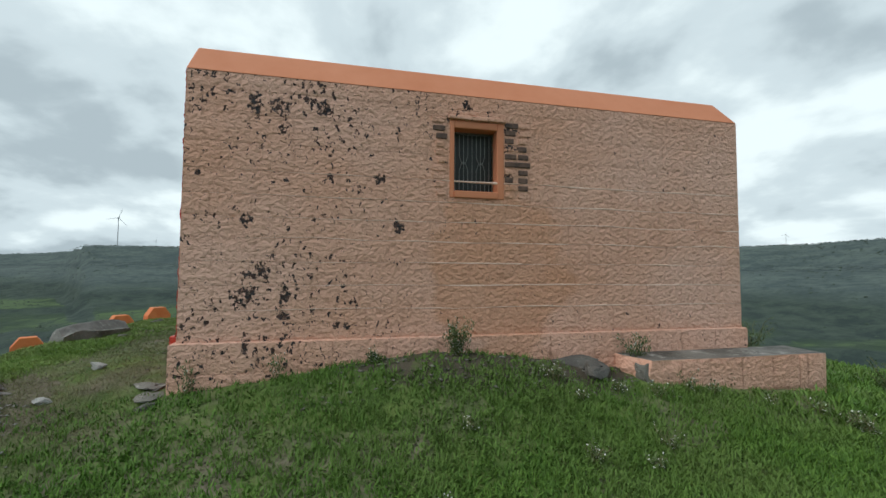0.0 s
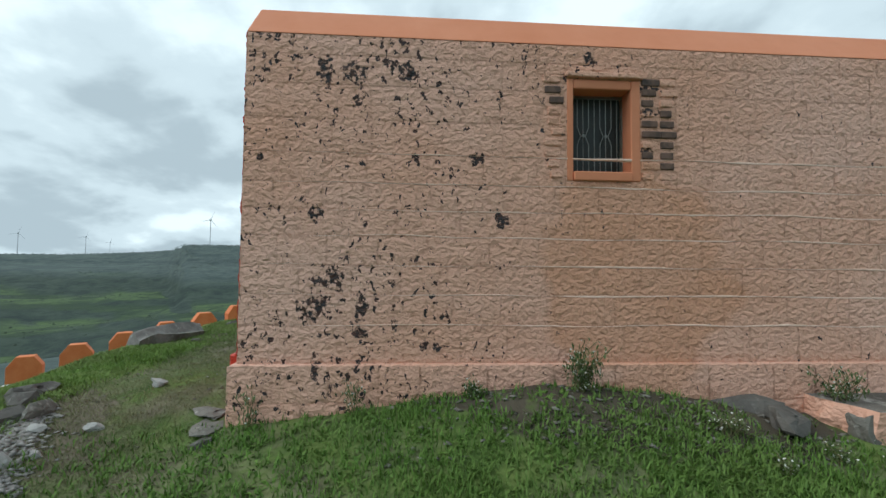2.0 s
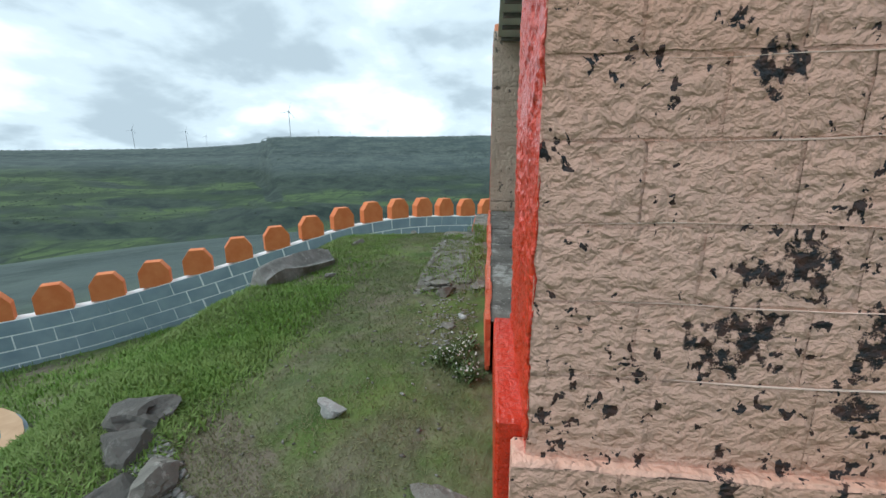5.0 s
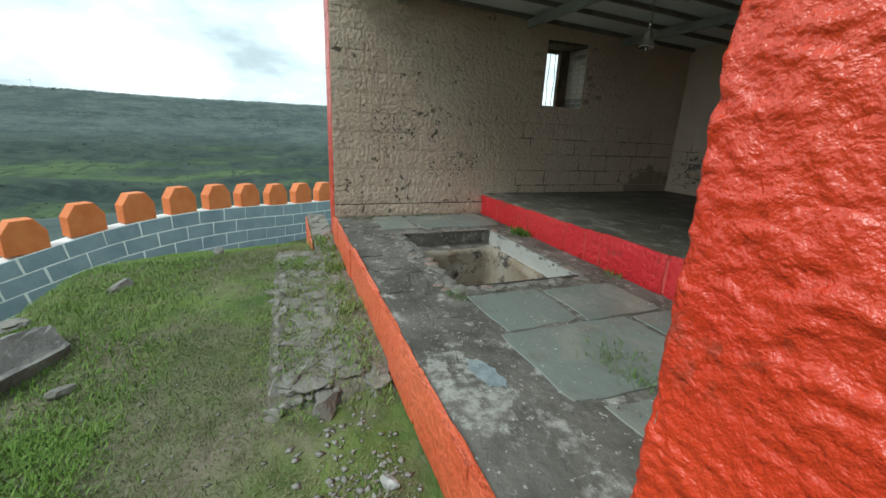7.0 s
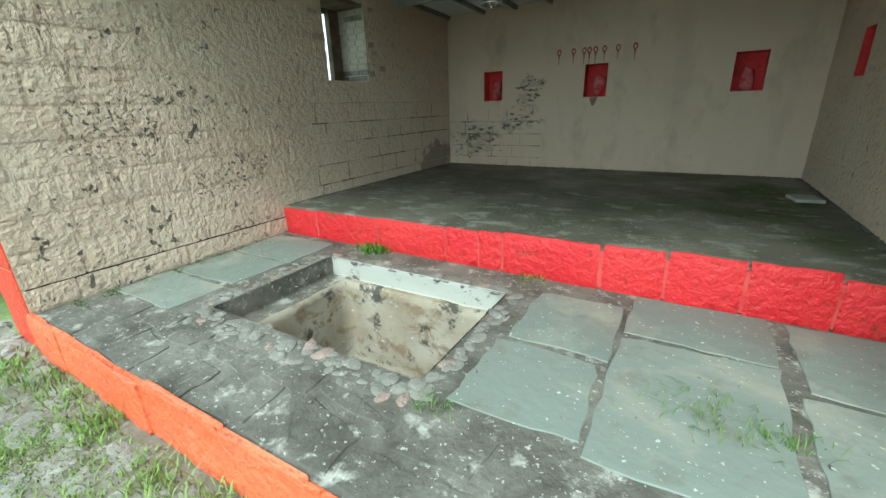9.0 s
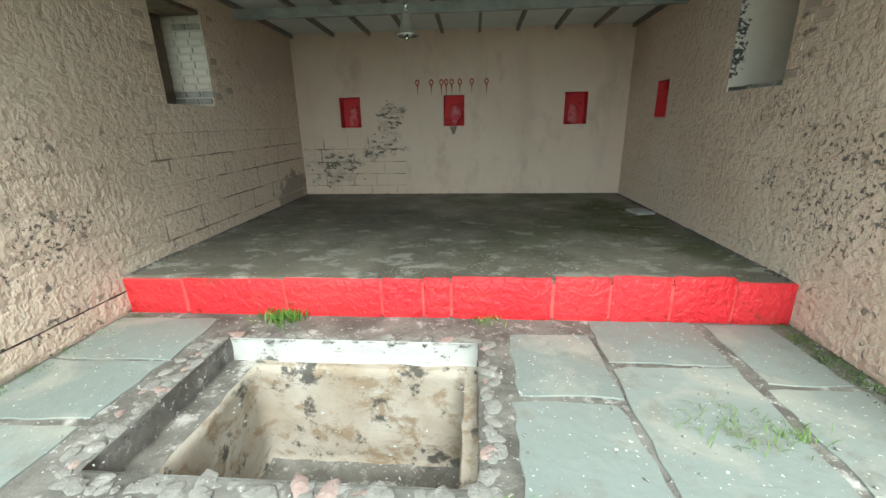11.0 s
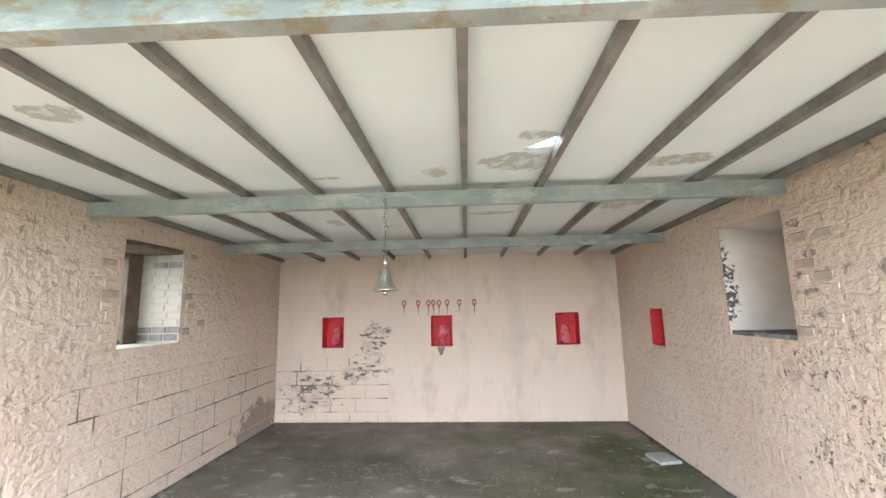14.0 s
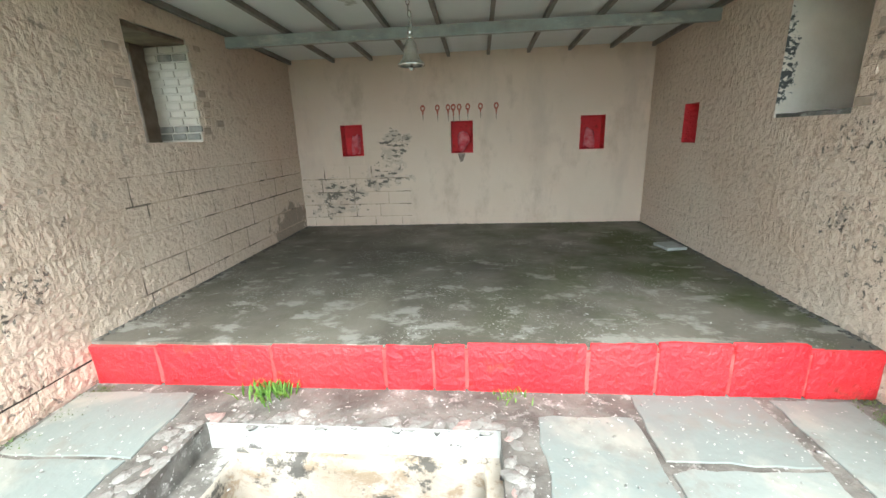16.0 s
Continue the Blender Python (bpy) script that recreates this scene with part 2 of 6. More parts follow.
def red_paint(name, hue=0):
    m = Mat(name, 0.5, spec=0.6 if hue == 0 else 0.4)
    a, b = m.span(m.noise((21, 21, 19), 4, 0.58, 0.15, off=(2, 6, 4)), 0.3, 0.7), m.noise(62, 3, 0.55)
    c1, c2 = ((0.55, 0.030, 0.010), (0.61, 0.050, 0.015)) if hue == 0 else ((0.60, 0.018, 0.028), (0.66, 0.035, 0.04)) if hue == 1 else ((0.64, 0.105, 0.042), (0.69, 0.15, 0.068))
    base = m.mix(m.span(m.noise(1.3, 3), 0.35, 0.65), c1, c2)
    # low spots of the relief painted darker, as shade in the colour
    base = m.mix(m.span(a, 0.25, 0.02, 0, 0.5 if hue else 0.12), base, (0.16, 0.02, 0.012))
    base = m.mix(m.span(m.math("ADD", m.noise((5, 5, 5), 5, 0.7, 0.4, off=(9, 3, 1)), m.span(m.noise(1.6, 3, off=(1, 1, 6)), 0.45, 0.65, -0.03, 0.06)), 0.62, 0.72, 0, 0.6), base, (0.20, 0.06, 0.035) if hue != 2 else (0.45, 0.24, 0.15))
    m.color(base)
    m.rough(m.span(b, 0.3, 0.7, 0.22, 0.42) if hue == 0 else m.span(b, 0.3, 0.7, 0.34, 0.58))
    return m.bump((m.math("ADD", a, m.math("MULTIPLY", b, 0.3)), 0.62, 0.02 if hue else 0.016))


def plain(name, c1, c2, s=6.0, rough=0.8, metal=0.0, depth=0.01, detail=5, spec=0.4, strength=0.5):
    m = Mat(name, rough, metal, spec)
    m.color(m.mix(m.span(m.noise(s, detail, 0.6), 0.32, 0.68), c1, c2))
    return m.bump((m.noise(s * 4, 4), strength, depth))


M_SALMON, M_BEIGE, M_PLASTER = salmon_paint(), beige_paint(), plaster_paint()


def reveal_plaster(name="stained_white_shaded_top_reveal_plaster", lift=1.0):
    m = Mat(name, 0.85, spec=0.25)
    c = m.mix(m.span(m.noise(1.5, 4), 0.35, 0.65), (0.74 * lift, 0.64 * lift, 0.52 * lift), (0.86 * lift, 0.79 * lift, 0.69 * lift))
    # brown shade under the opening's head, put into the plaster colour
    c = m.mix(m.span(m.math("ADD", m.axis(2), m.math("MULTIPLY", m.noise(3, 4), 0.5)), 2.45, 2.75, 0, 0.6), c, (0.30, 0.24, 0.18))
    spot = m.math("MULTIPLY", m.blob((2.41, 3.21, 1.93), (0.09, 0.3, 0.26), m.noise((9, 9, 12), 5, 0.7), 0.8), m.span(m.noise((22, 22, 30), 4, 0.65), 0.46, 0.50))
    c = m.mix(spot, c, (0.10, 0.10, 0.095))
    m.color(c)
    return m.bump((m.noise(8, 5), 0.4, 0.02))


M_REVEAL, M_REVEAL_W = reveal_plaster(), reveal_plaster("greyed_brick_reveal_limewash", 0.68)
M_RED, M_CRIMSON, M_ORANGE = red_paint("red_wall_paint"), red_paint("crimson_step_paint", 1), red_paint("orange_kerb_paint", 2)
M_COPING = plain("orange_coping_paint", (0.60, 0.215, 0.105), (0.66, 0.26, 0.14), 1.5, 0.75, depth=0.006)
M_POINTING = plain("pale_salmon_pointing", (0.76, 0.52, 0.42), (0.84, 0.64, 0.54), 8, 0.8, depth=0.004)


def joint_mortar():
    """Mostly painted over; raked out and dark in stretches."""
    m = Mat("patchy_joint_mortar", 0.95, spec=0.2)
    gone = m.span(m.noise((2.6, 2.6, 3.4), 4, 0.6, off=(4, 4, 1)), 0.47, 0.56)
    m.color(m.mix(gone, (0.52, 0.395, 0.30), (0.17, 0.135, 0.105)))
    return m.bump((m.noise(30, 4), 0.5, 0.006))


M_JOINT = joint_mortar()


def ground_material():
    m = Mat("grassy_earth", 0.95, spec=0.15)
    soil = m.mix(m.span(m.noise(7, 6, 0.65), 0.35, 0.65), (0.105, 0.09, 0.064), (0.215, 0.19, 0.142))
    soil = m.mix(m.span(m.noise(30, 4), 0.6, 0.72, 0, 0.6), soil, (0.26, 0.245, 0.21))
    grass = m.mix(m.span(m.noise(3.5, 5), 0.35, 0.65), (0.072, 0.12, 0.033), (0.135, 0.185, 0.055))
    near = m.mix(m.span(m.noise(0.9, 6, 0.68, 0.3), 0.36, 0.56), soil, grass)
    wn2 = m.noise(3, 4)
    near = m.mix(m.math("MULTIPLY", m.blob((3.65, 3.3, -0.3), (0.6, 1.7, 2.0), wn2, 0.35), 0.95), near, m.mix(wn2, (0.05, 0.042, 0.032), (0.10, 0.085, 0.068)))
    near = m.mix(m.blob((3.7, -1.45, -0.8), (0.75, 0.6, 1.0), wn2, 0.5), near, soil)
    n = m.n.new("ShaderNodeVectorMath")
    n.operation = "LENGTH"
    m.l.new(m.pos, n.inputs[0])
    r = n.outputs["Value"]
    g = m.n.new("ShaderNodeNewGeometry")
    sep = m.n.new("ShaderNodeSeparateXYZ")
    m.l.new(g.outputs["Normal"], sep.inputs[0])
    flat = m.span(sep.outputs[2], 0.990, 0.9985)
    field = m.mix(m.span(m.noise((0.009, 0.009, 0.02), 3, 0.5, off=(3, 1, 0)), 0.46, 0.54), (0.036, 0.060, 0.032), (0.076, 0.118, 0.05))
    field = m.mix(m.span(m.noise((0.02, 0.02, 0.02), 5, 0.65, 0.3), 0.52, 0.62, 0, 0.7), field, (0.036, 0.058, 0.036))
    lines = m.noise((0.010, 0.06, 0.05), 4, 0.6, 0.8, off=(2, 6, 0))
    field = m.mix(m.span(lines, 0.585, 0.61, 0, 0.8), field, (0.028, 0.045, 0.03))
    scrub = m.mix(m.span(m.noise((0.03, 0.03, 0.05), 6, 0.7, 0.4), 0.40, 0.60), (0.028, 0.043, 0.039), (0.056, 0.078, 0.061))
    low = m.mix(flat, scrub, field)
    grain = m.span(m.noise((0.10, 0.10, 0.16), 5, 0.7), 0.5, 0.66, 0, 0.5)
    # mesa slopes turn paler and bluer with height: distance haze put into their colour
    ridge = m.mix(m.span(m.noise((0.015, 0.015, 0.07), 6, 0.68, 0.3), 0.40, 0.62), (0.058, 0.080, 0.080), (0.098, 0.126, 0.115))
    crag = m.math("MULTIPLY", m.span(m.math("ABSOLUTE", m.math("SUBTRACT", m.math("ADD", m.axis(2), m.math("MULTIPLY", m.noise((0.006, 0.006, 0.0), 3), 34)), 22), 0.0), 9, 2), m.span(m.noise((0.03, 0.03, 0.01), 4, 0.7), 0.46, 0.56))
    ridge = m.mix(m.math("MULTIPLY", crag, 0.7), ridge, (0.028, 0.042, 0.044))
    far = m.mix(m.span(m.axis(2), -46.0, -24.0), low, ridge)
    far = m.mix(grain, far, (0.026, 0.042, 0.036))
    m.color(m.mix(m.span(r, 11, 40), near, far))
    return m.bump((m.noise(16, 5, 0.65), 0.6, 0.04), (m.noise(0.05, 6, 0.7), 0.45, 3.0))


M_GROUND = ground_material()


def beam_steel():
    m = Mat("weathered_grey_beam_paint", 0.5, 0.2)
    c = m.mix(m.span(m.noise(5, 4), 0.35, 0.65), (0.27, 0.295, 0.285), (0.37, 0.395, 0.38))
    c = m.mix(m.span(m.noise((3, 3, 9), 6, 0.7, off=(1, 5, 2)), 0.52, 0.62, 0, 0.7), c, (0.52, 0.53, 0.49))
    rust = m.math("MULTIPLY", m.span(m.noise((7, 7, 16), 6, 0.72, off=(6, 2, 2)), 0.50, 0.60), m.span(m.axis(1), 2.2, 0.9, 0.12, 0.75))
    m.color(m.mix(rust, c, (0.30, 0.22, 0.12)))
    return m.bump((m.noise(30, 4), 0.4, 0.003))


M_STEEL = beam_steel()
M_PURLIN = plain("dark_galvanised_purlin", (0.16, 0.15, 0.135), (0.26, 0.24, 0.215), 9, 0.6, 0.2, 0.002)


def ceiling_material():
    m = Mat("white_cement_sheet", 0.9, spec=0.2)
    base = m.mix(m.span(m.noise(1.2, 4), 0.3, 0.7), (0.63, 0.66, 0.655), (0.72, 0.75, 0.745))
    w = m.noise(7, 5, 0.65)
    stain = None
    for x, y, rx, ry in ((0.64, 2.13, 0.21, 0.15), (0.68, 1.78, 0.11, 0.05), (0.12, 2.27, 0.09, 0.11), (1.64, 2.2, 0.21, 0.11), (-1.5, 1.36, 0.13, 0.08), (-0.62, 2.3, 0.09, 0.03),
                         (0.1, 2.75, 0.12, 0.10), (0.55, 2.8, 0.2, 0.22), (1.55, 3.0, 0.22, 0.35), (-0.85, 2.85, 0.2, 0.06), (-0.9, 3.5, 0.08, 0.12), (0.55, 3.3, 0.2, 0.05)):
        b = m.blob((x, y, 2.65), (rx, ry, 1.0), w, 0.6)
        stain = b if stain is None else m.math("MAXIMUM", stain, b)
    tone = m.mix(m.span(m.noise(2.0, 2), 0.50, 0.6), (0.40, 0.41, 0.37), (0.45, 0.40, 0.29))
    tone = m.mix(m.span(m.noise(16, 5, 0.65), 0.50, 0.56, 0, 0.85), tone, (0.60, 0.62, 0.59))
    m.color(m.mix(m.math("MULTIPLY", stain, 0.9), base, tone))
    return m.bump((m.noise(25, 4), 0.2, 0.004))


M_CEIL = ceiling_material()


def platform_floor():
    m = Mat("damp_mossy_cement_floor", 0.7, spec=0.4)
    base = m.mix(m.span(m.noise(1.1, 5, 0.6, 0.4), 0.35, 0.65), (0.098, 0.088, 0.070), (0.185, 0.17, 0.138))
    moss = m.math("MULTIPLY", m.span(m.noise(1.3, 5, 0.6, off=(3, 1, 0)), 0.42, 0.6), m.span(m.axis(0), -0.3, 1.6, 0.15, 1.0))
    base = m.mix(moss, base, (0.062, 0.075, 0.028))
    pale = m.span(m.math("ADD", m.noise((3.6, 5.6, 3), 8, 0.68, 0.2, off=(1, 4, 0)), m.span(m.axis(1), 4.8, 2.2, 0.0, 0.08)), 0.60, 0.68, 0, 0.75)
    base = m.mix(pale, base, (0.32, 0.315, 0.275))
    speck = m.span(m.noise(55, 3, 0.6), 0.61, 0.66)
    speck = m.math("MULTIPLY", speck, m.span(m.noise(2.2, 4, off=(7, 7, 0)), 0.48, 0.6))
    base = m.mix(speck, base, (0.42, 0.42, 0.38))
    m.color(base)
    m.rough(m.span(m.noise(1.7, 4), 0.35, 0.65, 0.45, 0.85))
    return m.bump((m.noise(9, 6, 0.65), 0.5, 0.015))


M_PLATFORM = platform_floor()


def slate():
    m = Mat("blue_grey_flagstone", 0.6, spec=0.4)
    base = m.mix(m.rnd(), (0.155, 0.182, 0.17), (0.225, 0.25, 0.23))
    base = m.mix(m.span(m.noise(1.9, 5, 0.6, 0.5), 0.52, 0.70, 0, 0.6), base, (0.36, 0.335, 0.275))
    base = m.mix(m.span(m.noise(3.2, 6, 0.65), 0.54, 0.64, 0, 0.8), base, (0.17, 0.17, 0.15))
    base = m.mix(m.span(m.noise(40, 3), 0.67, 0.7, 0, 0.8), base, (0.55, 0.55, 0.5))
    m.color(base)
    m.rough(m.span(m.noise(2.5, 4), 0.35, 0.65, 0.4, 0.75))
    return m.bump((m.noise(6, 5, 0.6), 0.5, 0.02))


M_SLATE = slate()


def worn_cement(name="dark_worn_cement", lift=1.0):
    m = Mat(name, 0.75, spec=0.4)
    base = m.mix(m.span(m.noise(2.2, 6, 0.65, 0.4), 0.35, 0.65), (0.065 * lift, 0.06 * lift, 0.052 * lift), (0.19 * lift, 0.18 * lift, 0.16 * lift))
    base = m.mix(m.span(m.noise(5, 6, 0.7), 0.56, 0.66, 0, 0.85), base, (0.40, 0.39, 0.36))
    base = m.mix(m.span(m.noise(38, 3), 0.64, 0.69, 0, 0.7), base, (0.5, 0.49, 0.46))
    lime_spill = m.math("MULTIPLY", m.blob((1.42, 0.06, 0.0), (0.34, 0.17, 0.3), m.noise(5, 5, 0.65), 0.6), m.span(m.noise(11, 5, 0.7), 0.44, 0.56))
    base = m.mix(m.math("MULTIPLY", lime_spill, 0.55), base, (0.50, 0.50, 0.47))
    m.color(base)
    return m.bump((m.noise(3.5, 4, 0.6), 0.6, 0.04), (m.noise(11, 6, 0.65), 0.8, 0.02))


M_CEMENT = worn_cement()


def whitewash():
    m = Mat("flaking_whitewash", 0.85, spec=0.3)
    f = m.noise((5, 5, 7), 6, 0.7, 0.4)
    base = m.mix(m.span(m.noise(2, 4), 0.35, 0.65), (0.27, 0.225, 0.17), (0.39, 0.36, 0.31))
    base = m.mix(m.span(f, 0.50, 0.60, 0, 0.9), base, (0.22, 0.165, 0.11))
    base = m.mix(m.span(m.noise(4, 5, 0.7, off=(2, 2, 2)), 0.56, 0.62, 0, 0.9), base, (0.05, 0.047, 0.042))
    m.color(base)
    return m.bump((f, 0.7, 0.02), (m.noise(40, 3), 0.3, 0.005))


M_WHITEWASH = whitewash()


def lime():
    m = Mat("thick_white_lime", 0.85, spec=0.3)
    c = m.mix(m.span(m.noise((6, 6, 9), 6, 0.7), 0.56, 0.63), (0.40, 0.40, 0.375), (0.085, 0.08, 0.074))
    m.color(c)
    return m.bump((m.noise(9, 5), 0.6, 0.02))


M_LIME = lime()


def stone_mat(name, c1, c2, spots=(0.42, 0.41, 0.38)):
    m = Mat(name, 0.9, spec=0.25)
    base = m.mix(m.span(m.noise(5, 6, 0.65), 0.33, 0.67), c1, c2)
    base = m.mix(m.span(m.rnd(True), 0, 1, 0, 0.35), base, spots)
    base = m.mix(m.span(m.noise(13, 5, 0.7, off=(4, 4, 4)), 0.58, 0.66, 0, 0.8), base, spots)
    m.color(base)
    return m.bump((m.noise(14, 6, 0.65), 0.8, 0.03))


M_ROCK = stone_mat("dark_basalt", (0.05, 0.047, 0.044), (0.12, 0.112, 0.10), (0.2, 0.195, 0.18))
M_RUBBLE = stone_mat("grey_rubble_stone", (0.085, 0.08, 0.068), (0.19, 0.18, 0.155), (0.36, 0.35, 0.32))
M_PALEROCK = stone_mat("pale_lichened_rock", (0.17, 0.17, 0.16), (0.36, 0.36, 0.34), (0.6, 0.6, 0.58))
M_BLOCK = plain("slate_blue_block_paint", (0.205, 0.275, 0.33), (0.285, 0.365, 0.415), 2, 0.7, depth=0.006)
M_POINT = plain("white_pointing", (0.76, 0.79, 0.8), (0.86, 0.88, 0.88), 6, 0.9, depth=0.004)
M_MERLON = plain("orange_merlon_paint", (0.60, 0.155, 0.045), (0.68, 0.22, 0.075), 3, 0.7, depth=0.008)
M_WOOD = plain("weathered_dark_wood", (0.085, 0.06, 0.042), (0.17, 0.125, 0.09), 8, 0.8, depth=0.004)
M_DARK = plain("dark_iron", (0.02, 0.022, 0.025), (0.045, 0.045, 0.045), 12, 0.6, 0.6, 0.002)
M_BELL = plain("tarnished_brass", (0.40, 0.39, 0.35), (0.62, 0.60, 0.55), 14, 0.22, 0.95, 0.002)
M_ROPE = plain("dusty_iron_chain", (0.16, 0.15, 0.13), (0.26, 0.24, 0.21), 30, 0.7, 0.4, 0.002)
M_WHITE = plain("white_turbine_paint", (0.42, 0.45, 0.47), (0.5, 0.53, 0.55), 0.1, 0.6)


# ---- geometry kit ----
def box(bm, x0, y0, z0, x1, y1, z1, mi=0):
    v = [bm.verts.new(p) for p in ((x0, y0, z0), (x1, y0, z0), (x1, y1, z0), (x0, y1, z0), (x0, y0, z1), (x1, y0, z1), (x1, y1, z1), (x0, y1, z1))]
    for q in ((0, 3, 2, 1), (4, 5, 6, 7), (0, 1, 5, 4), (1, 2, 6, 5), (2, 3, 7, 6), (3, 0, 4, 7)):
        bm.faces.new([v[k] for k in q]).material_index = mi
    return v


def mesh_of(bm, name, mats, smooth=False):
    me = bpy.data.meshes.new(name)
    bm.to_mesh(me)
    bm.free()
    for m in mats if isinstance(mats, (list, tuple)) else [mats]:
        me.materials.append(m)
    if smooth:
        me.shade_smooth()
    return me


def part(name, bm, mats, parent=None, label="", smooth=False):
    ob = new(name, mesh_of(bm, name, mats, smooth) if isinstance(bm, bmesh.types.BMesh) else bm)
    ob.parent = parent
    if label:
        tagged(ob, label)
    return ob


def thing(name, at, label, category, group="", kind=""):
    ob = new(name)
    ob.empty_display_size = 0.1
    ob.location = at
    bpy.context.view_layer.update()
    return tagged(ob, label, category, group, kind)


def under(ob, parent):
    """Parents ob, built in world coordinates, to a placed thing."""
    ob.parent = parent
    ob.matrix_parent_inverse = Matrix.Translation(parent.location).inverted()
    return ob


def bevelled(bm, w=0.01, seg=1):
    bmesh.ops.bevel(bm, geom=list(bm.edges), offset=w, segments=seg, affect="EDGES", profile=0.6)
    return bm


def lathe(profile, seg=20):
    bm = bmesh.new()
    rings = [[bm.verts.new((r * math.cos(2 * math.pi * k / seg), r * math.sin(2 * math.pi * k / seg), z)) for k in range(seg)] for r, z in profile]
    for a, b in zip(rings, rings[1:]):
        for k in range(seg):
            bm.faces.new((a[k], a[(k + 1) % seg], b[(k + 1) % seg], b[k]))
    return bm


def tube(bm, pts, r, seg=6):
    """A tube through pts."""
    rings = []
    for i, p in enumerate(pts):
        d = (Vector(pts[min(i + 1, len(pts) - 1)]) - Vector(pts[max(i - 1, 0)])).normalized()
        u = d.orthogonal().normalized()
        w = d.cross(u)
        if rings:
            u = (ref - d * ref.dot(d)).normalized()
            w = d.cross(u)
        ref = u
        rings.append([bm.verts.new(Vector(p) + (u * math.cos(2 * math.pi * k / seg) + w * math.sin(2 * math.pi * k / seg)) * r) for k in range(seg)])
    for a, b in zip(rings, rings[1:]):
        for k in range(seg):
            bm.faces.new((a[k], a[(k + 1) % seg], b[(k + 1) % seg], b[k]))
    bm.faces.new(rings[0][::-1])
    bm.faces.new(rings[-1])


def lump(rng, sx, sy, sz, sub=2, rough=0.25):
    """A rough stone with its base near z = 0."""
    bm = bmesh.new()
    bmesh.ops.create_icosphere(bm, subdivisions=sub, radius=1.0)
    o = Vector((rng.uniform(-50, 50), rng.uniform(-50, 50), rng.uniform(-50, 50)))
    cuts = []
    for _ in range(11):
        nv = Vector((rng.gauss(0, 1), rng.gauss(0, 1), rng.gauss(0, 0.8)))
        cuts.append((nv.normalized(), rng.uniform(0.58, 0.9)))
    for v in bm.verts:
        c = v.co.copy()
        q = Vector([math.copysign(abs(a) ** 0.75, a) for a in c])
        q *= 1 + rough * noise.noise(c * 1.3 + o) * 1.6 + rough * 0.5 * noise.noise(c * 3.1 + o)
        for nv, d in cuts:
            over = q.dot(nv) - d
            if over > 0:
                q -= nv * over
        v.co = Vector((q.x * sx, q.y * sy, q.z * sz))
    return bm


def sheet_face(bm, to3, us, vs, holes, mi):
    """A flat face cut on the lines us, vs, with the rectangles in holes left out. to3(u, v) gives the place."""
    us = sorted(set(us) | {h[0] for h in holes} | {h[2] for h in holes})
    vs = sorted(set(vs) | {h[1] for h in holes} | {h[3] for h in holes})
    vt = {}

    def get(u, v):
        if (u, v) not in vt:
            vt[u, v] = bm.verts.new(to3(u, v))
        return vt[u, v]

    for u0, u1 in zip(us, us[1:]):
        for v0, v1 in zip(vs, vs[1:]):
            cu, cv = (u0 + u1) / 2, (v0 + v1) / 2
            if any(h[0] < cu < h[2] and h[1] < cv < h[3] for h in holes):
                continue
            bm.faces.new((get(u0, v0), get(u1, v0), get(u1, v1), get(u0, v1))).material_index = mi


def quad(bm, pts, mi):
    bm.faces.new([bm.verts.new(p) for p in pts]).material_index = mi


def block_meshes(name, count, mat, jag, rng):
    """Unit stone blocks: x 0..1 long, z 0..1 high, front at y = -1, back at y = 0."""
    out = []
    for _ in range(count):
        bm = bmesh.new()
        nx, nz = 6, 4
        g = []
        for j in range(nz):
            row = []
            for i in range(nx):
                e = i in (0, nx - 1) or j in (0, nz - 1)
                x, z = i / (nx - 1), j / (nz - 1)
                if not e:
                    x += rng.uniform(-0.06, 0.06)
                    z += rng.uniform(-0.09, 0.09)
                else:
                    x = min(max(x, 0.012), 0.988) + rng.uniform(-0.008, 0.008)
                    z = min(max(z, 0.02), 0.98) + rng.uniform(-0.015, 0.015)
                row.append(bm.verts.new((x, (-0.7 if e else -1) * rng.uniform(1 - jag, 1), z)))
            g.append(row)
        for j in range(nz - 1):
            for i in range(nx - 1):
                bm.faces.new((g[j][i], g[j][i + 1], g[j + 1][i + 1], g[j + 1][i]))
        rim = [g[0][i] for i in range(nx)] + [g[j][nx - 1] for j in range(1, nz)] + [g[nz - 1][i] for i in range(nx - 2, -1, -1)] + [g[j][0] for j in range(nz - 2, 0, -1)]
        back = [bm.verts.new((v.co.x, 0.3, v.co.z)) for v in rim]
        for k in range(len(rim)):
            n = (k + 1) % len(rim)
            bm.faces.new((rim[n], rim[k], back[k], back[n]))
        bmesh.ops.recalc_face_normals(bm, faces=list(bm.faces))
        out.append(mesh_of(bm, name, mat, True))
    return out


def cut_rects(r, holes, least=0.05):
    """What is left of the rectangle (u0, v0, u1, v1) outside the holes."""
    todo = [r]
    for h in holes:
        nxt = []
        for u0, v0, u1, v1 in todo:
            if u1 <= h[0] or u0 >= h[2] or v1 <= h[1] or v0 >= h[3]:
                nxt.append((u0, v0, u1, v1))
                continue
            if u0 < h[0]:
                nxt.append((u0, v0, h[0], v1))
            if u1 > h[2]:
                nxt.append((h[2], v0, u1, v1))
            a, b = max(u0, h[0]), min(u1, h[2])
            if v0 < h[1]:
                nxt.append((a, v0, b, h[1]))
            if v1 > h[3]:
                nxt.append((a, h[3], b, v1))
        todo = nxt
    return [q for q in todo if q[2] - q[0] > least and q[3] - q[1] > least * 0.6]


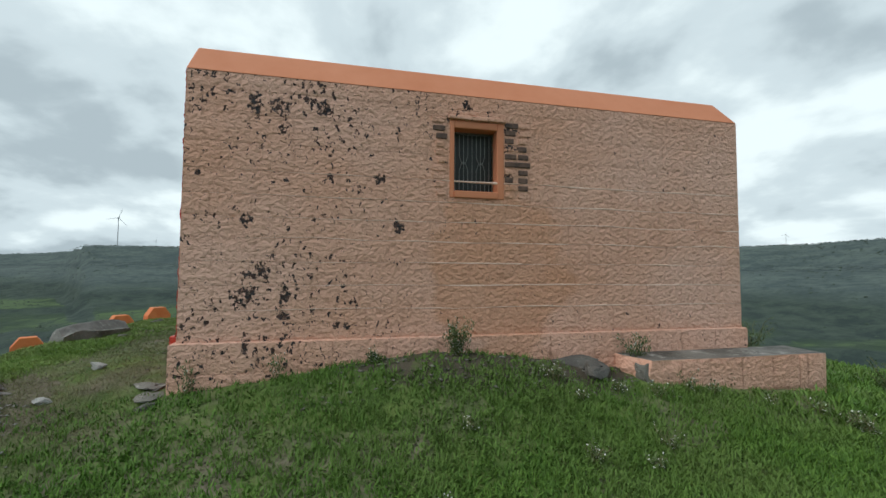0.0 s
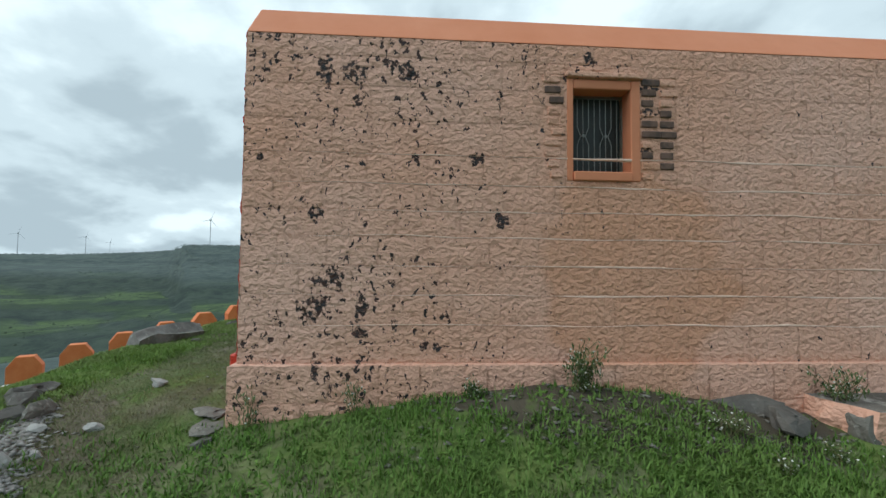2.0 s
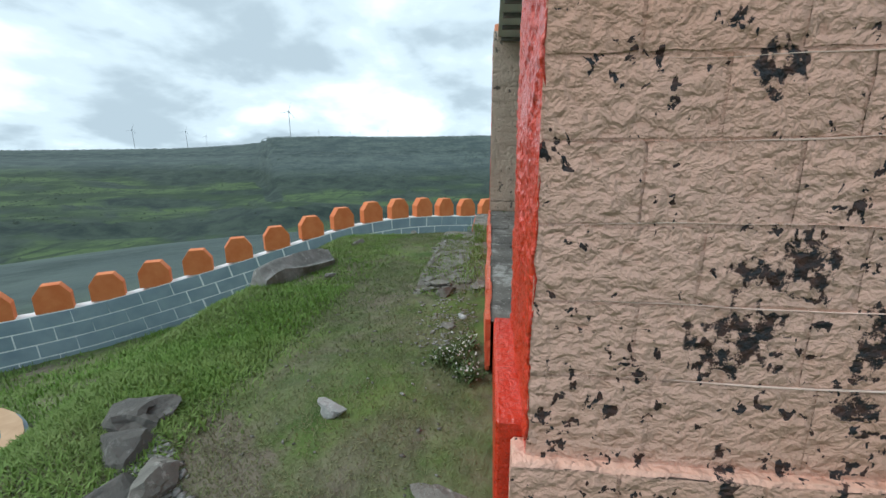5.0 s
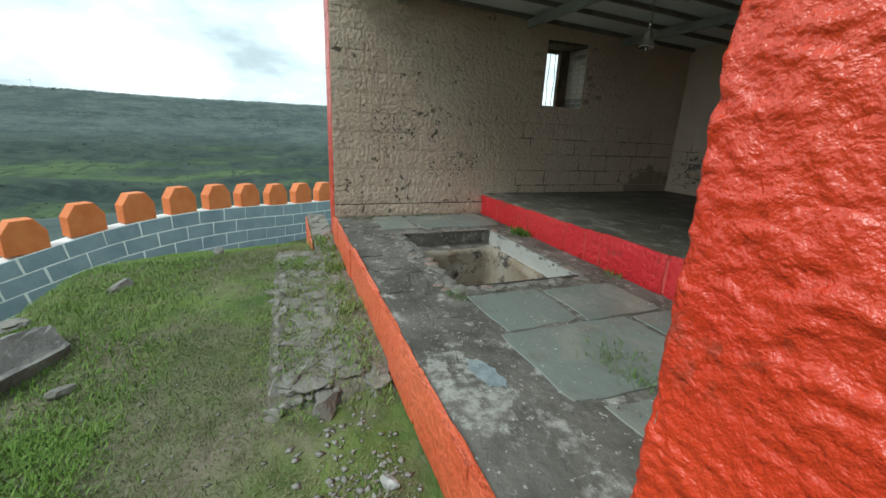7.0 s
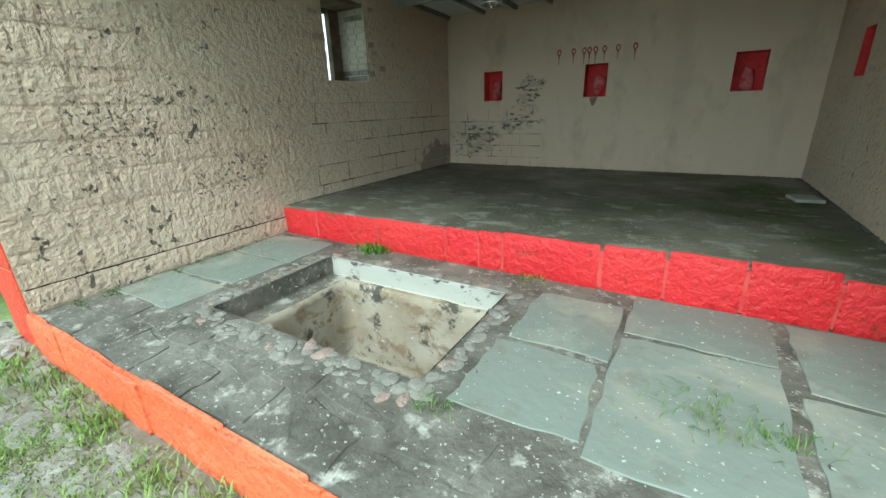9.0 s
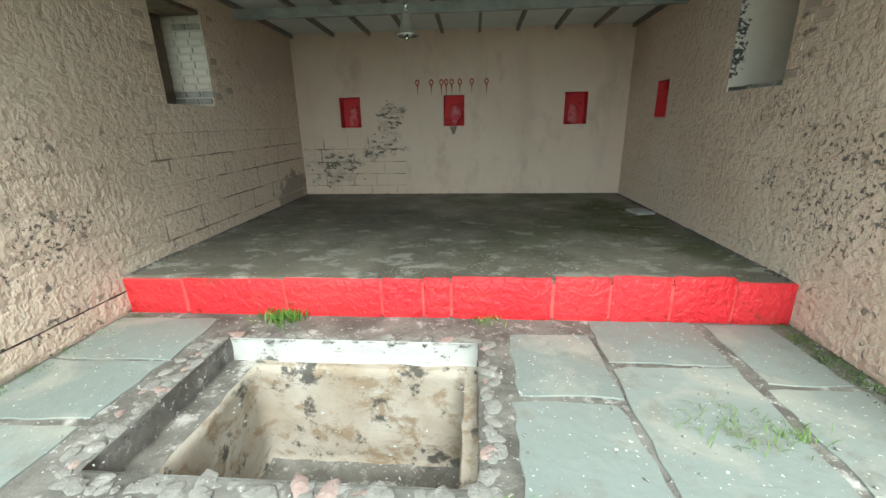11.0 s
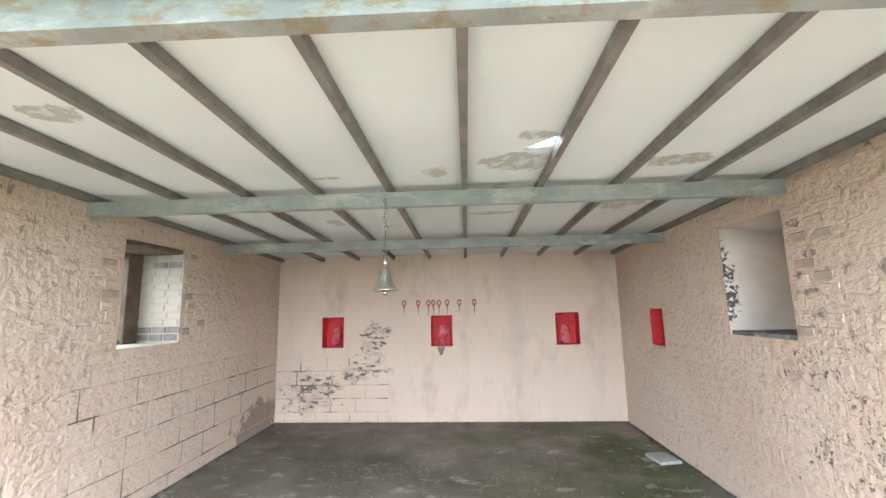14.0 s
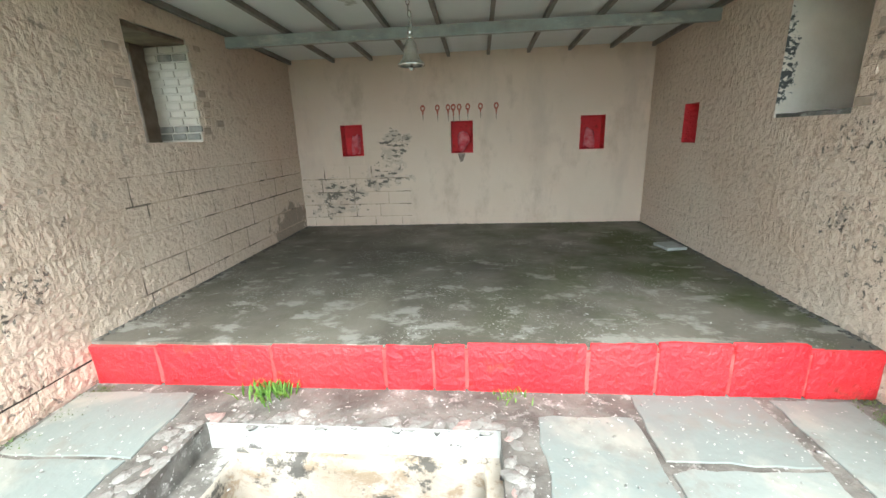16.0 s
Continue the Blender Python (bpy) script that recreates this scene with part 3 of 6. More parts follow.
def lay_blocks(parent, meshes, place, u0, u1, courses, rng, lens=(0.32, 0.62), depth=(0.006, 0.012), holes=(), gap=0.005, name="stone_block", keep=None):
    """Courses of blocks as parts of parent. place(u, v) gives the pose of a block's lower corner with x along the wall and -y outwards."""
    n = 0
    for v0, v1 in zip(courses, courses[1:]):
        u = u0 - rng.uniform(0, 0.3)
        while u < u1:
            w = rng.uniform(*lens)
            a, b = max(u, u0), min(u + w, u1)
            if u1 - (u + w) < 0.14:
                b = u1
                w = u1 - u
            u += w
            if b - a < 0.06:
                continue
            for q in cut_rects((a, v0, b, v1), holes):
                if keep and not keep((q[0] + q[2]) / 2, (q[1] + q[3]) / 2):
                    continue
                ob = new(name, rng.choice(meshes))
                ob.parent = parent
                g = gap * rng.uniform(0.6, 1.4)
                ob.matrix_basis = place(q[0] + g / 2, q[1] + g / 2) @ Matrix.Diagonal((q[2] - q[0] - g, rng.uniform(*depth), q[3] - q[1] - g, 1))
                n += 1
    return n


# ---- plan ----
XI, XE, XW = 2.40, 3.422, 2.92   # inner face of the long walls, outer face of the east and of the west wall
YB, YE = 5.54, 6.67           # back wall, inner and outer
YF_E, YF_W = 0.012, -0.12       # front ends of the east and west walls
ZT = 2.66                     # wall top
ZP = 0.285                    # platform
HOLE_E_IN, HOLE_E_OUT = (2.54, 1.56, 3.21, 2.42), (2.71, 1.48, 3.36, 2.37)
HOLE_W_IN, HOLE_W_OUT = (2.83, 1.54, 3.51, 2.41), (2.82, 1.54, 3.51, 2.39)


def ceil_z(y):
    return 2.73 - 0.029 * y


def long_wall(name, side, yf, hin, hout, niche, label):
    """A thick side wall with a splayed window opening and, where given, a niche on the inside."""
    bm = bmesh.new()
    xi, xe = side * XI, XE if side > 0 else -XW
    holes_in = [hin] + ([niche] if niche else [])
    sheet_face(bm, lambda u, v: (xi, u, v), [yf, YB], [-1.0, 0, ceil_z(yf) + 0.1], holes_in, 0)
    sheet_face(bm, lambda u, v: (xe, u, v), [yf, YE], [-1.2, ZT], [hout], 1)
    quad(bm, ((xi, yf, -1.2), (xe, yf, -1.2), (xe, yf, ZT), (xi, yf, ZT)), 2)
    quad(bm, ((xi, YE, -1.2), (xe, YE, -1.2), (xe, YE, ZT), (xi, YE, ZT)), 1)
    quad(bm, ((xi, yf, ZT), (xe, yf, ZT), (xe, YE, ZT), (xi, YE, ZT)), 1)
    a = [(xi, hin[i], hin[j]) for i, j in ((0, 1), (2, 1), (2, 3), (0, 3))]
    b = [(xe, hout[i], hout[j]) for i, j in ((0, 1), (2, 1), (2, 3), (0, 3))]
    for k in range(4):
        n = (k + 1) % 4
        quad(bm, (a[k], a[n], b[n], b[k]), 3)
    if niche:
        d = xi + side * 0.22
        a = [(xi, niche[i], niche[j]) for i, j in ((0, 1), (2, 1), (2, 3), (0, 3))]
        b = [(d, p[1], p[2]) for p in a]
        for k in range(4):
            n = (k + 1) % 4
            quad(bm, (a[k], a[n], b[n], b[k]), 4)
        quad(bm, b, 4)
    bmesh.ops.recalc_face_normals(bm, faces=list(bm.faces))
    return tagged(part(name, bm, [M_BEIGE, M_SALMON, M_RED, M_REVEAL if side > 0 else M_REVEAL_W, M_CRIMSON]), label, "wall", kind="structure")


NICHE_E = (4.32, 1.36, 4.62, 1.76)
wall_east = long_wall("wall_east", 1, YF_E, HOLE_E_IN, HOLE_E_OUT, NICHE_E, "thick stone wall, flaking salmon paint outside, beige inside")
wall_west = long_wall("wall_west", -1, YF_W, HOLE_W_IN, HOLE_W_OUT, None, "thick stone wall painted beige inside with red front end")

NICHES_N = [(-1.75, 1.285, -1.44, 1.71), (-0.205, 1.285, 0.095, 1.71), (1.52, 1.285, 1.84, 1.72)]
bm = bmesh.new()
sheet_face(bm, lambda u, v: (u, YB, v), [-XI, XI], [-1.0, ZT], NICHES_N, 0)
sheet_face(bm, lambda u, v: (u, YE, v), [-XI, XI], [-1.2, ZT], [], 1)
quad(bm, ((-XI, YB, ZT), (XI, YB, ZT), (XI, YE, ZT), (-XI, YE, ZT)), 1)
for h in NICHES_N:
    a = [(h[i], YB, h[j]) for i, j in ((0, 1), (2, 1), (2, 3), (0, 3))]
    b = [(p[0], YB + 0.2, p[2]) for p in a]
    for k in range(4):
        quad(bm, (a[k], a[(k + 1) % 4], b[(k + 1) % 4], b[k]), 2)
    quad(bm, b, 2)
bmesh.ops.recalc_face_normals(bm, faces=list(bm.faces))
wall_north = tagged(part("wall_north", bm, [M_PLASTER, M_SALMON, M_CRIMSON]), "plastered beige back wall with three red niches", "wall", kind="structure")

# sloping coping on the east and west walls
for nm, s, yf, xo in (("coping_east", 1, YF_E, XE), ("coping_west", -1, YF_W, XW)):
    bm = bmesh.new()
    lo = [(s * (xo + 0.01), yf - 0.005, ZT), (s * (xo + 0.01), YE + 0.005, ZT), (s * 2.45, YE + 0.005, ZT), (s * 2.45, yf - 0.005, ZT)]
    hi = [(s * (xo - 0.215), yf + 0.02, 2.99), (s * (xo - 0.215), YE - 0.14, 2.99), (s * 2.58, YE - 0.14, 2.99), (s * 2.58, yf + 0.02, 2.99)]
    a, b = [bm.verts.new(p) for p in lo], [bm.verts.new(p) for p in hi]
    bm.faces.new(a)
    bm.faces.new(b[::-1])
    for k in range(4):
        bm.faces.new((a[k], b[k], b[(k + 1) % 4], a[(k + 1) % 4]))
    bmesh.ops.recalc_face_normals(bm, faces=list(bm.faces))
    bevelled(bm, 0.02, 2)
    tagged(part(nm, bm, M_COPING), "smooth orange sloping cement coping along wall top", "coping", kind="structure")

# ---- plinth round the outside ----
bm = bmesh.new()
box(bm, XE - 0.1, YF_E - 0.045, -1.3, XE + 0.045, YE + 0.045, -0.06)
plinth_east = tagged(part("plinth_east", bevelled(bm, 0.012), M_SALMON), "salmon painted stone plinth at the wall's foot", "plinth", kind="structure")
bm = bmesh.new()
box(bm, XI - 0.05, YF_E - 0.10, -1.3, XE - 0.1, YF_E + 0.1, -0.004)
plinth_front = tagged(part("plinth_front", bevelled(bm, 0.012), M_RED), "red painted stone plinth below the pillar", "plinth", kind="structure")
bm = bmesh.new()
box(bm, -XW - 0.06, YF_W + 0.03, -1.6, -XI - 0.02, YE + 0.05, -0.05)
tagged(part("plinth_west", bevelled(bm, 0.012), M_SALMON), "stone plinth at the wall's foot", "plinth", kind="structure")

# ---- front floor with the pit, raised platform ----
PIT = (-1.38, 0.52, 0.27, 1.60)
FRONT = -0.14
bm = bmesh.new()
sheet_face(bm, lambda u, v: (u, v, -0.012), [-XI, XI], [FRONT + 0.03, 2.0], [PIT], 0)
quad(bm, ((-XI, FRONT + 0.03, -0.012), (XI, FRONT + 0.03, -0.012), (XI, FRONT + 0.03, -1.2), (-XI, FRONT + 0.03, -1.2)), 0)
floor_front = tagged(part("floor_front", bm, M_CEMENT), "worn dark cement floor of the open front", "floor", kind="structure")

# the sunken pit: a whitewashed upper band, a ledge, and a plastered lower tank
bm = bmesh.new()
x0, y0, x1, y1 = PIT
i0, j0, i1, j1 = x0 + 0.17, y0 + 0.07, x1 - 0.08, y1 - 0.05
ZL, ZB = -0.17, -0.92


def ring(z, r):
    return [(r[0], r[1], z), (r[2], r[1], z), (r[2], r[3], z), (r[0], r[3], z)]


loops = [ring(0.0, (x0, y0, x1, y1)), ring(ZL, (x0, y0, x1, y1)), ring(ZL, (i0, j0, i1, j1)), ring(ZB, (i0 + 0.03, j0 + 0.02, i1 - 0.03, j1 - 0.03))]
for a, b in zip(loops, loops[1:]):
    for k in range(4):
        n = (k + 1) % 4
        quad(bm, (a[k], a[n], b[n], b[k]), 0)
quad(bm, loops[-1], 1)
bmesh.ops.remove_doubles(bm, verts=list(bm.verts), dist=1e-4)
bmesh.ops.subdivide_edges(bm, edges=list(bm.edges), cuts=9, use_grid_fill=True)
for f in bm.faces:
    c = f.calc_center_median()
    if c.z > ZL + 0.005:
        f.material_index = 2 if c.y > y1 - 0.02 else 1
    elif abs(c.z - ZL) < 0.004:
        f.material_index = 1 if c.x < i0 else 0
for v in bm.verts:
    if v.co.z < -0.01:
        q = v.co * 7
        v.co += Vector((noise.noise(q), noise.noise(q + Vector((9, 0, 0))), noise.noise(q + Vector((0, 9, 0))) * 0.6)) * 0.018
pit = tagged(part("fire_pit", bm, [M_WHITEWASH, M_CEMENT, M_LIME], smooth=True), "sunken square pit with flaking whitewashed walls", "pit", kind="structure")

bm = bmesh.new()
box(bm, -XI, 1.99, -0.5, XI, YB, ZP)
platform = tagged(part("platform", bm, M_PLATFORM), "raised platform with damp mossy cement floor", "platform", kind="structure")
rng = random.Random(5)
step_meshes = block_meshes("step_block", 5, M_CRIMSON, 0.35, rng)
for a, b, top in ((-2.40, -1.93, 0.262), (-1.93, -1.15, 0.272), (-1.15, -0.42, 0.285), (-0.42, -0.12, 0.29), (-0.12, 0.08, 0.295), (0.08, 0.80, 0.305), (0.80, 1.19, 0.315), (1.19, 1.60, 0.325), (1.60, 2.01, 0.325), (2.01, 2.40, 0.29)):
    ob = new("step_block", rng.choice(step_meshes))
    ob.parent = platform
    ob.matrix_basis = pose(a + 0.006, 1.985, -0.02) @ Matrix.Diagonal((b - a - 0.012, 0.042 + rng.uniform(-0.006, 0.008), top + 0.02, 1))
bm = bmesh.new()
box(bm, -XI, 1.968, 0.0, XI, 2.0, 0.262)
part("step_mortar", bm, plain("pink_step_mortar", (0.52, 0.04, 0.04), (0.60, 0.10, 0.09), 8, 0.8), platform)

# ---- ceiling ----
bm = bmesh.new()
XS = [1.85 - 0.515 * (8 - k) for k in range(10)]
sheet_face(bm, lambda u, v: (u, v, ceil_z(v)), [-XI] + XS + [XI], [0.0, 0.73, 2.49, 4.15, YB], [(0.64, 1.80, 0.80, 1.96)], 0)
sheet_face(bm, lambda u, v: (u, v, ceil_z(v) + 0.025), [-XI - 0.3] + XS + [XI + 0.3], [-0.05, 0.73, 2.49, 4.15, YB + 0.2], [(0.64, 1.80, 0.80, 1.96)], 0)
for dz in (0.0, 0.025):
    quad(bm, [(x, y, ceil_z(y) + dz) for x, y in ((0.64, 1.80), (0.80, 1.80), (0.64, 1.945))], 0)
ceiling = tagged(part("ceiling", bm, M_CEIL), "white cement sheet ceiling with damp stains and a hole", "ceiling", kind="structure")
for y in (0.73, 2.49, 4.15):
    z = ceil_z(y) - 0.055
    bm = bmesh.new()
    box(bm, -XI - 0.1, y - 0.035, z - 0.10, XI + 0.1, y - 0.027, z)
    box(bm, -XI - 0.1, y - 0.027, z - 0.10, XI + 0.1, y + 0.03, z - 0.092)
    box(bm, -XI - 0.1, y - 0.027, z - 0.008, XI + 0.1, y + 0.03, z)
    for v in bm.verts:   # the front beam is set a little askew
        v.co.y += 0.014 * (v.co.x + 1.0) * (y < 1)
    tagged(part("roof_beam", bm, M_STEEL), "grey painted steel channel beam under the ceiling", "beam", "roof beams", "structure")
for x in XS[1:-1] + [-2.36, 2.36]:
    bm = bmesh.new()
    v = box(bm, x - 0.019, 0.0, 0, x + 0.019, YB, 0.05)
    for q in bm.verts:
        q.co.z = ceil_z(q.co.y) - 0.055 + q.co.z
    tagged(part("purlin", bm, M_PURLIN), "dark steel purlin under the ceiling sheets", "purlin", "purlins", "structure")

# ---- ground, one sheet to the horizon ----
PARAPET = [(0.66, -15.4, -2.22), (-0.77, -13.84, -2.18), (-2.19, -12.27, -2.13), (-3.62, -10.7, -2.06), (-4.3, -9.89, -1.96), (-4.89, -9.01, -1.77), (-5.4, -8.08, -1.54), (-5.98, -7.19, -1.3), (-6.61, -6.34, -1.07),
           (-7.3, -5.53, -0.85), (-8.06, -4.79, -0.68), (-8.78, -4.01, -0.58), (-9.52, -3.26, -0.56), (-10.27, -2.5, -0.61), (-11.04, -1.77, -0.7), (-11.71, -0.96, -0.79), (-13.06, 0.68, -0.91), (-14.45, 2.29, -1.0), (-15.85, 3.87, -1.07)]
FOOT_Y = [-15, -10, -8, -6.3, -4.8, -3.3, -1, 1.5, 4]
FOOT_Z = [-4.2, -3.95, -3.55, -3.12, -2.75, -2.6, -2.8, -2.9, -3.0]   # ground level along the parapet
FOOT_X = [0.3, -4.2, -5.4, -6.6, -8.1, -9.5, -11.7, -13.7, -16]


def sstep(x):
    x = np.clip(x, 0, 1)
    return x * x * (3 - 2 * x)


def wavy(x, y, s, seed):
    """Cheap smooth noise from sines, about -1..1."""
    r = np.random.RandomState(seed)
    t = 0
    for k in range(7):
        a, f = r.uniform(0, 6.28), s * r.uniform(0.5, 2.2)
        t = t + np.sin((x * math.cos(a) + y * math.sin(a)) * f + r.uniform(0, 6.28))
    return t / 3.5


RIDGE_AZ = [0, 30, 35, 41, 60, 84, 100, 110, 119.2, 120.6, 121.8, 130, 138, 145.2, 147.5, 153, 175, 200, 240, 300, 360]
RIDGE_EL = [3.4, 3.36, 3.0, 2.9, 2.7, 2.6, 2.5, 2.55, 2.35, 1.6, 1.42, 0.9, 0.72, 0.67, -0.35, -0.6, -0.3, 0.8, 1.8, 2.8, 3.4]
RIDGE_R = [1300, 1300, 1350, 1400, 1500, 1500, 1500, 1500, 1500, 2300, 2400, 2500, 2600, 2700, 3300, 3300, 3000, 2500, 2000, 1500, 1300]


def ground_z(x, y):
    x, y = np.asarray(x, float), np.asarray(y, float)
    # east side: a bank against the wall
    hb = np.interp(y, [-4, -0.6, 0, 0.7, 1.5, 2.4, 3.4, 4.9, 6.0, 7.3, 10, 16], [-0.95, -0.66, -0.57, -0.46, -0.29, -0.205, -0.25, -0.52, -0.66, -0.75, -1.1, -2.2])
    hf = np.interp(y, [-4, -1, 0, 3, 7, 10, 16], [-1.0, -0.86, -0.82, -0.83, -0.95, -1.2, -2.3])
    s = sstep((x - 3.42) / 2.1)
    east = hb * (1 - s) + hf * s
    # front side: falls to the parapet
    d = np.maximum(0, -2.45 - y)
    front = -0.40 - 0.05 * np.clip(-0.9 - y, 0, 1.55) - 0.75 * d * sstep(d / 1.2) - 0.27 * np.maximum(0, -2.4 - x)
    level = np.interp(y, FOOT_Y, FOOT_Z) + 0.06 * np.clip(x - np.interp(y, FOOT_Y, FOOT_X), 0, 8)
    front = np.maximum(front, level)
    front = front - 0.42 * np.clip(-y - 2.3, 0, 3) * sstep((x - 1.5) / 2.0) * (1 - 0.6 * sstep((x - 5.2) / 1.5))
    w = sstep((x - 2.6) / 1.3) * sstep((y + 1.9) / 1.5)
    h = front * (1 - w) + east * w
    cut = sstep((x - 3.2 - 0.69 * (y + 3)) / 0.6) * sstep((-1.05 - y) / 0.8)
    h = h - np.maximum(0, h + 3.0) * cut
    # sunken tank below the bank
    h = h - np.maximum(0, h + 4.6) * sstep((1.8 - np.hypot(x - 2.0, y + 7.3)) / 0.19)
    # sides and back
    h = np.where(y > 6.7, np.minimum(h, -0.75 - 0.12 * (y - 6.7)), h)
    # under the building
    ins = sstep((3.38 - np.abs(x)) / 0.06) * sstep((y - 0.02) / 0.1) * sstep((6.6 - y) / 0.1)
    h = h * (1 - ins) - 1.6 * ins
    h = h + 0.035 * wavy(x, y, 2.1, 3) + 0.012 * wavy(x, y, 8, 4)
    r = np.hypot(x, y)
    az = np.degrees(np.arctan2(-x, y)) % 360
    edge = np.interp(az, [0, 30, 60, 74, 81, 95, 109, 127, 140, 156, 170, 182, 200, 240, 300, 360], [12, 12, 14, 17.6, 15, 12.1, 10.5, 9.6, 9.75, 11.2, 12.9, 15.8, 16, 14, 14, 12])
    drop = np.clip(r - edge, 0, None)
    fall = -6.5 * sstep(drop / 14) - 62 * sstep((r - 22) / 330)
    h = np.where(r < 22, h, h * (1 - sstep((r - 22) / 10)) - 2.2 * sstep((r - 22) / 10)) + fall
    el, R = np.interp(az, RIDGE_AZ, RIDGE_EL), np.interp(az, RIDGE_AZ, RIDGE_R)
    top = np.tan(np.radians(el)) * R
    rise = sstep((r - 0.42 * R) / (0.40 * R)) * 0.55 + sstep((r - 0.80 * R) / (0.2 * R)) * 0.45
    far = sstep((r - 150) / 400)
    # a farmed shelf above a gullied ravine, at the foot of the mesas
    brink = 520 + 60 * wavy(x, y, 0.012, 21) + 25 * wavy(x, y, 0.035, 22)
    h = h - 12 * sstep((r - 120) / 200) + 15 * sstep((r - brink) / 55)
    h = h + (top + 65) * rise
    h = h + far * (1 - rise * 0.92) * (9 * wavy(x, y, 0.011, 8) + 4 * wavy(x, y, 0.03, 9))
    terrace = far * (1 - rise * 0.8) * 2.0 * np.round(wavy(x, y, 0.008, 12) * 3)
    return h + terrace


def polar_ground():
    radii = list(np.arange(0.1, 13.0, 0.1)) + list(np.arange(13.0, 24, 0.5))
    while radii[-1] < 4300:
        radii.append(radii[-1] * 1.035)
    radii = np.array(radii)
    n = 540
    th = np.linspace(0, 2 * math.pi, n, endpoint=False)
    R, T = np.meshgrid(radii, th, indexing="ij")
    X, Y = R * np.cos(T), R * np.sin(T)
    Z = ground_z(X, Y)
    co = np.stack([X, Y, Z], -1).reshape(-1, 3)
    k = len(radii)
    i, j = np.meshgrid(np.arange(k - 1), np.arange(n), indexing="ij")
    jn = (j + 1) % n
    f = np.stack([i * n + j, (i + 1) * n + j, (i + 1) * n + jn, i * n + jn], -1).reshape(-1, 4)
    me = bpy.data.meshes.new("ground")
    me.vertices.add(len(co))
    me.vertices.foreach_set("co", co.ravel())
    me.loops.add(f.size)
    me.loops.foreach_set("vertex_index", f.ravel())
    me.polygons.add(len(f))
    me.polygons.foreach_set("loop_start", np.arange(0, f.size, 4))
    me.update()
    me.validate()
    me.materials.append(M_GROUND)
    me.shade_smooth()
    return tagged(new("ground", me), "grassy hilltop earth falling to green valley and mesas", "ground", kind="structure")


ground = polar_ground()

# ---- parapet: painted block wall with merlons ----
def along(points, step):
    """Evenly spaced places on a smooth line through points: (place, heading, distance)."""
    P = [Vector(p) for p in points]
    dense = []
    for k in range(len(P) - 1):
        a, b, c, d = P[max(k - 1, 0)], P[k], P[k + 1], P[min(k + 2, len(P) - 1)]
        for i in range(20):
            t = i / 20
            dense.append(0.5 * (2 * b + (c - a) * t + (2 * a - 5 * b + 4 * c - d) * t * t + (3 * b - a - 3 * c + d) * t ** 3))
    dense.append(P[-1])
    out, s, nxt = [], 0.0, 0.0
    for p, q in zip(dense, dense[1:]):
        L = (q - p).length
        while nxt <= s + L:
            u = (nxt - s) / L
            out.append((p.lerp(q, u), (q - p).normalized(), nxt))
            nxt += step
        s += L
    return out


MERLON_H = 0.68
parapet = thing("parapet_wall", (-4.0, -5.0, -2.0), "curved parapet of slate-blue blocks with white pointing", "wall", kind="structure")
cl = along([(x, y, z - MERLON_H) for x, y, z in PARAPET], 0.37)
core = bmesh.new()
prev = None
for p, d, s in cl:
    nrm = Vector((-d.y, d.x, 0)).normalized()
    sec = [core.verts.new(p + nrm * o + Vector((0, 0, dz))) for o, dz in ((-0.17, -2.2), (-0.17, 0.0), (0.17, 0.0), (0.17, -2.2))]
    if prev:
        for k in range(3):
            core.faces.new((prev[k], sec[k], sec[k + 1], prev[k + 1]))
    prev = sec
bmesh.ops.recalc_face_normals(core, faces=list(core.faces))
under(part("core", core, M_POINT), parapet)
bm = bmesh.new()
box(bm, 0, -0.011, 0, 0.56, 0.02, 0.325)
blk = mesh_of(bevelled(bm, 0.004), "block", M_BLOCK)
for row in range(4):
    for k in range(row % 2, len(cl) - 2, 2):
        p, q = cl[k][0], cl[k + 2][0]
        d = (q - p)
        L = d.length
        nrm = Vector((-d.y, d.x, 0)).normalized()
        side = 1 if nrm.dot(Vector((0, 0, 0)) - Vector((p.x, p.y, 0))) < 0 else -1
        xa = d.normalized()
        ya = Vector((0, 0, 1)).cross(xa).normalized()
        za = xa.cross(ya)
        # the inner face looks towards the building
        inner = -nrm * side
        if ya.dot(inner) > 0:
            xa, ya, p = -xa, -ya, q
        m4 = Matrix((xa, ya, za)).transposed().to_4x4()
        m4.translation = p + inner * 0.17 + Vector((0, 0, -0.36 * (row + 1) + 0.012))
        ob = new("block", blk)
        ob.matrix_basis = m4 @ Matrix.Diagonal(((L - 0.032) / 0.56, 1, 1, 1)) @ Matrix.Translation((0.016 / L * 0.56, 0, 0))
        under(ob, parapet)


def merlon_mesh():
    bm = bmesh.new()
    w, h, d = 0.35, MERLON_H, 0.16
    prof = [(-w, 0), (w, 0), (w, h * 0.62), (w * 0.5, h), (-w * 0.5, h), (-w, h * 0.62)]
    a = [bm.verts.new((x, -d, z)) for x, z in prof]
    b = [bm.verts.new((x, d, z)) for x, z in prof]
    bm.faces.new(a)
    bm.faces.new(b[::-1])
    for k in range(6):
        bm.faces.new((a[k], b[k], b[(k + 1) % 6], a[(k + 1) % 6]))
    bmesh.ops.recalc_face_normals(bm, faces=list(bm.faces))
    return mesh_of(bevelled(bm, 0.015, 2), "merlon", M_MERLON)


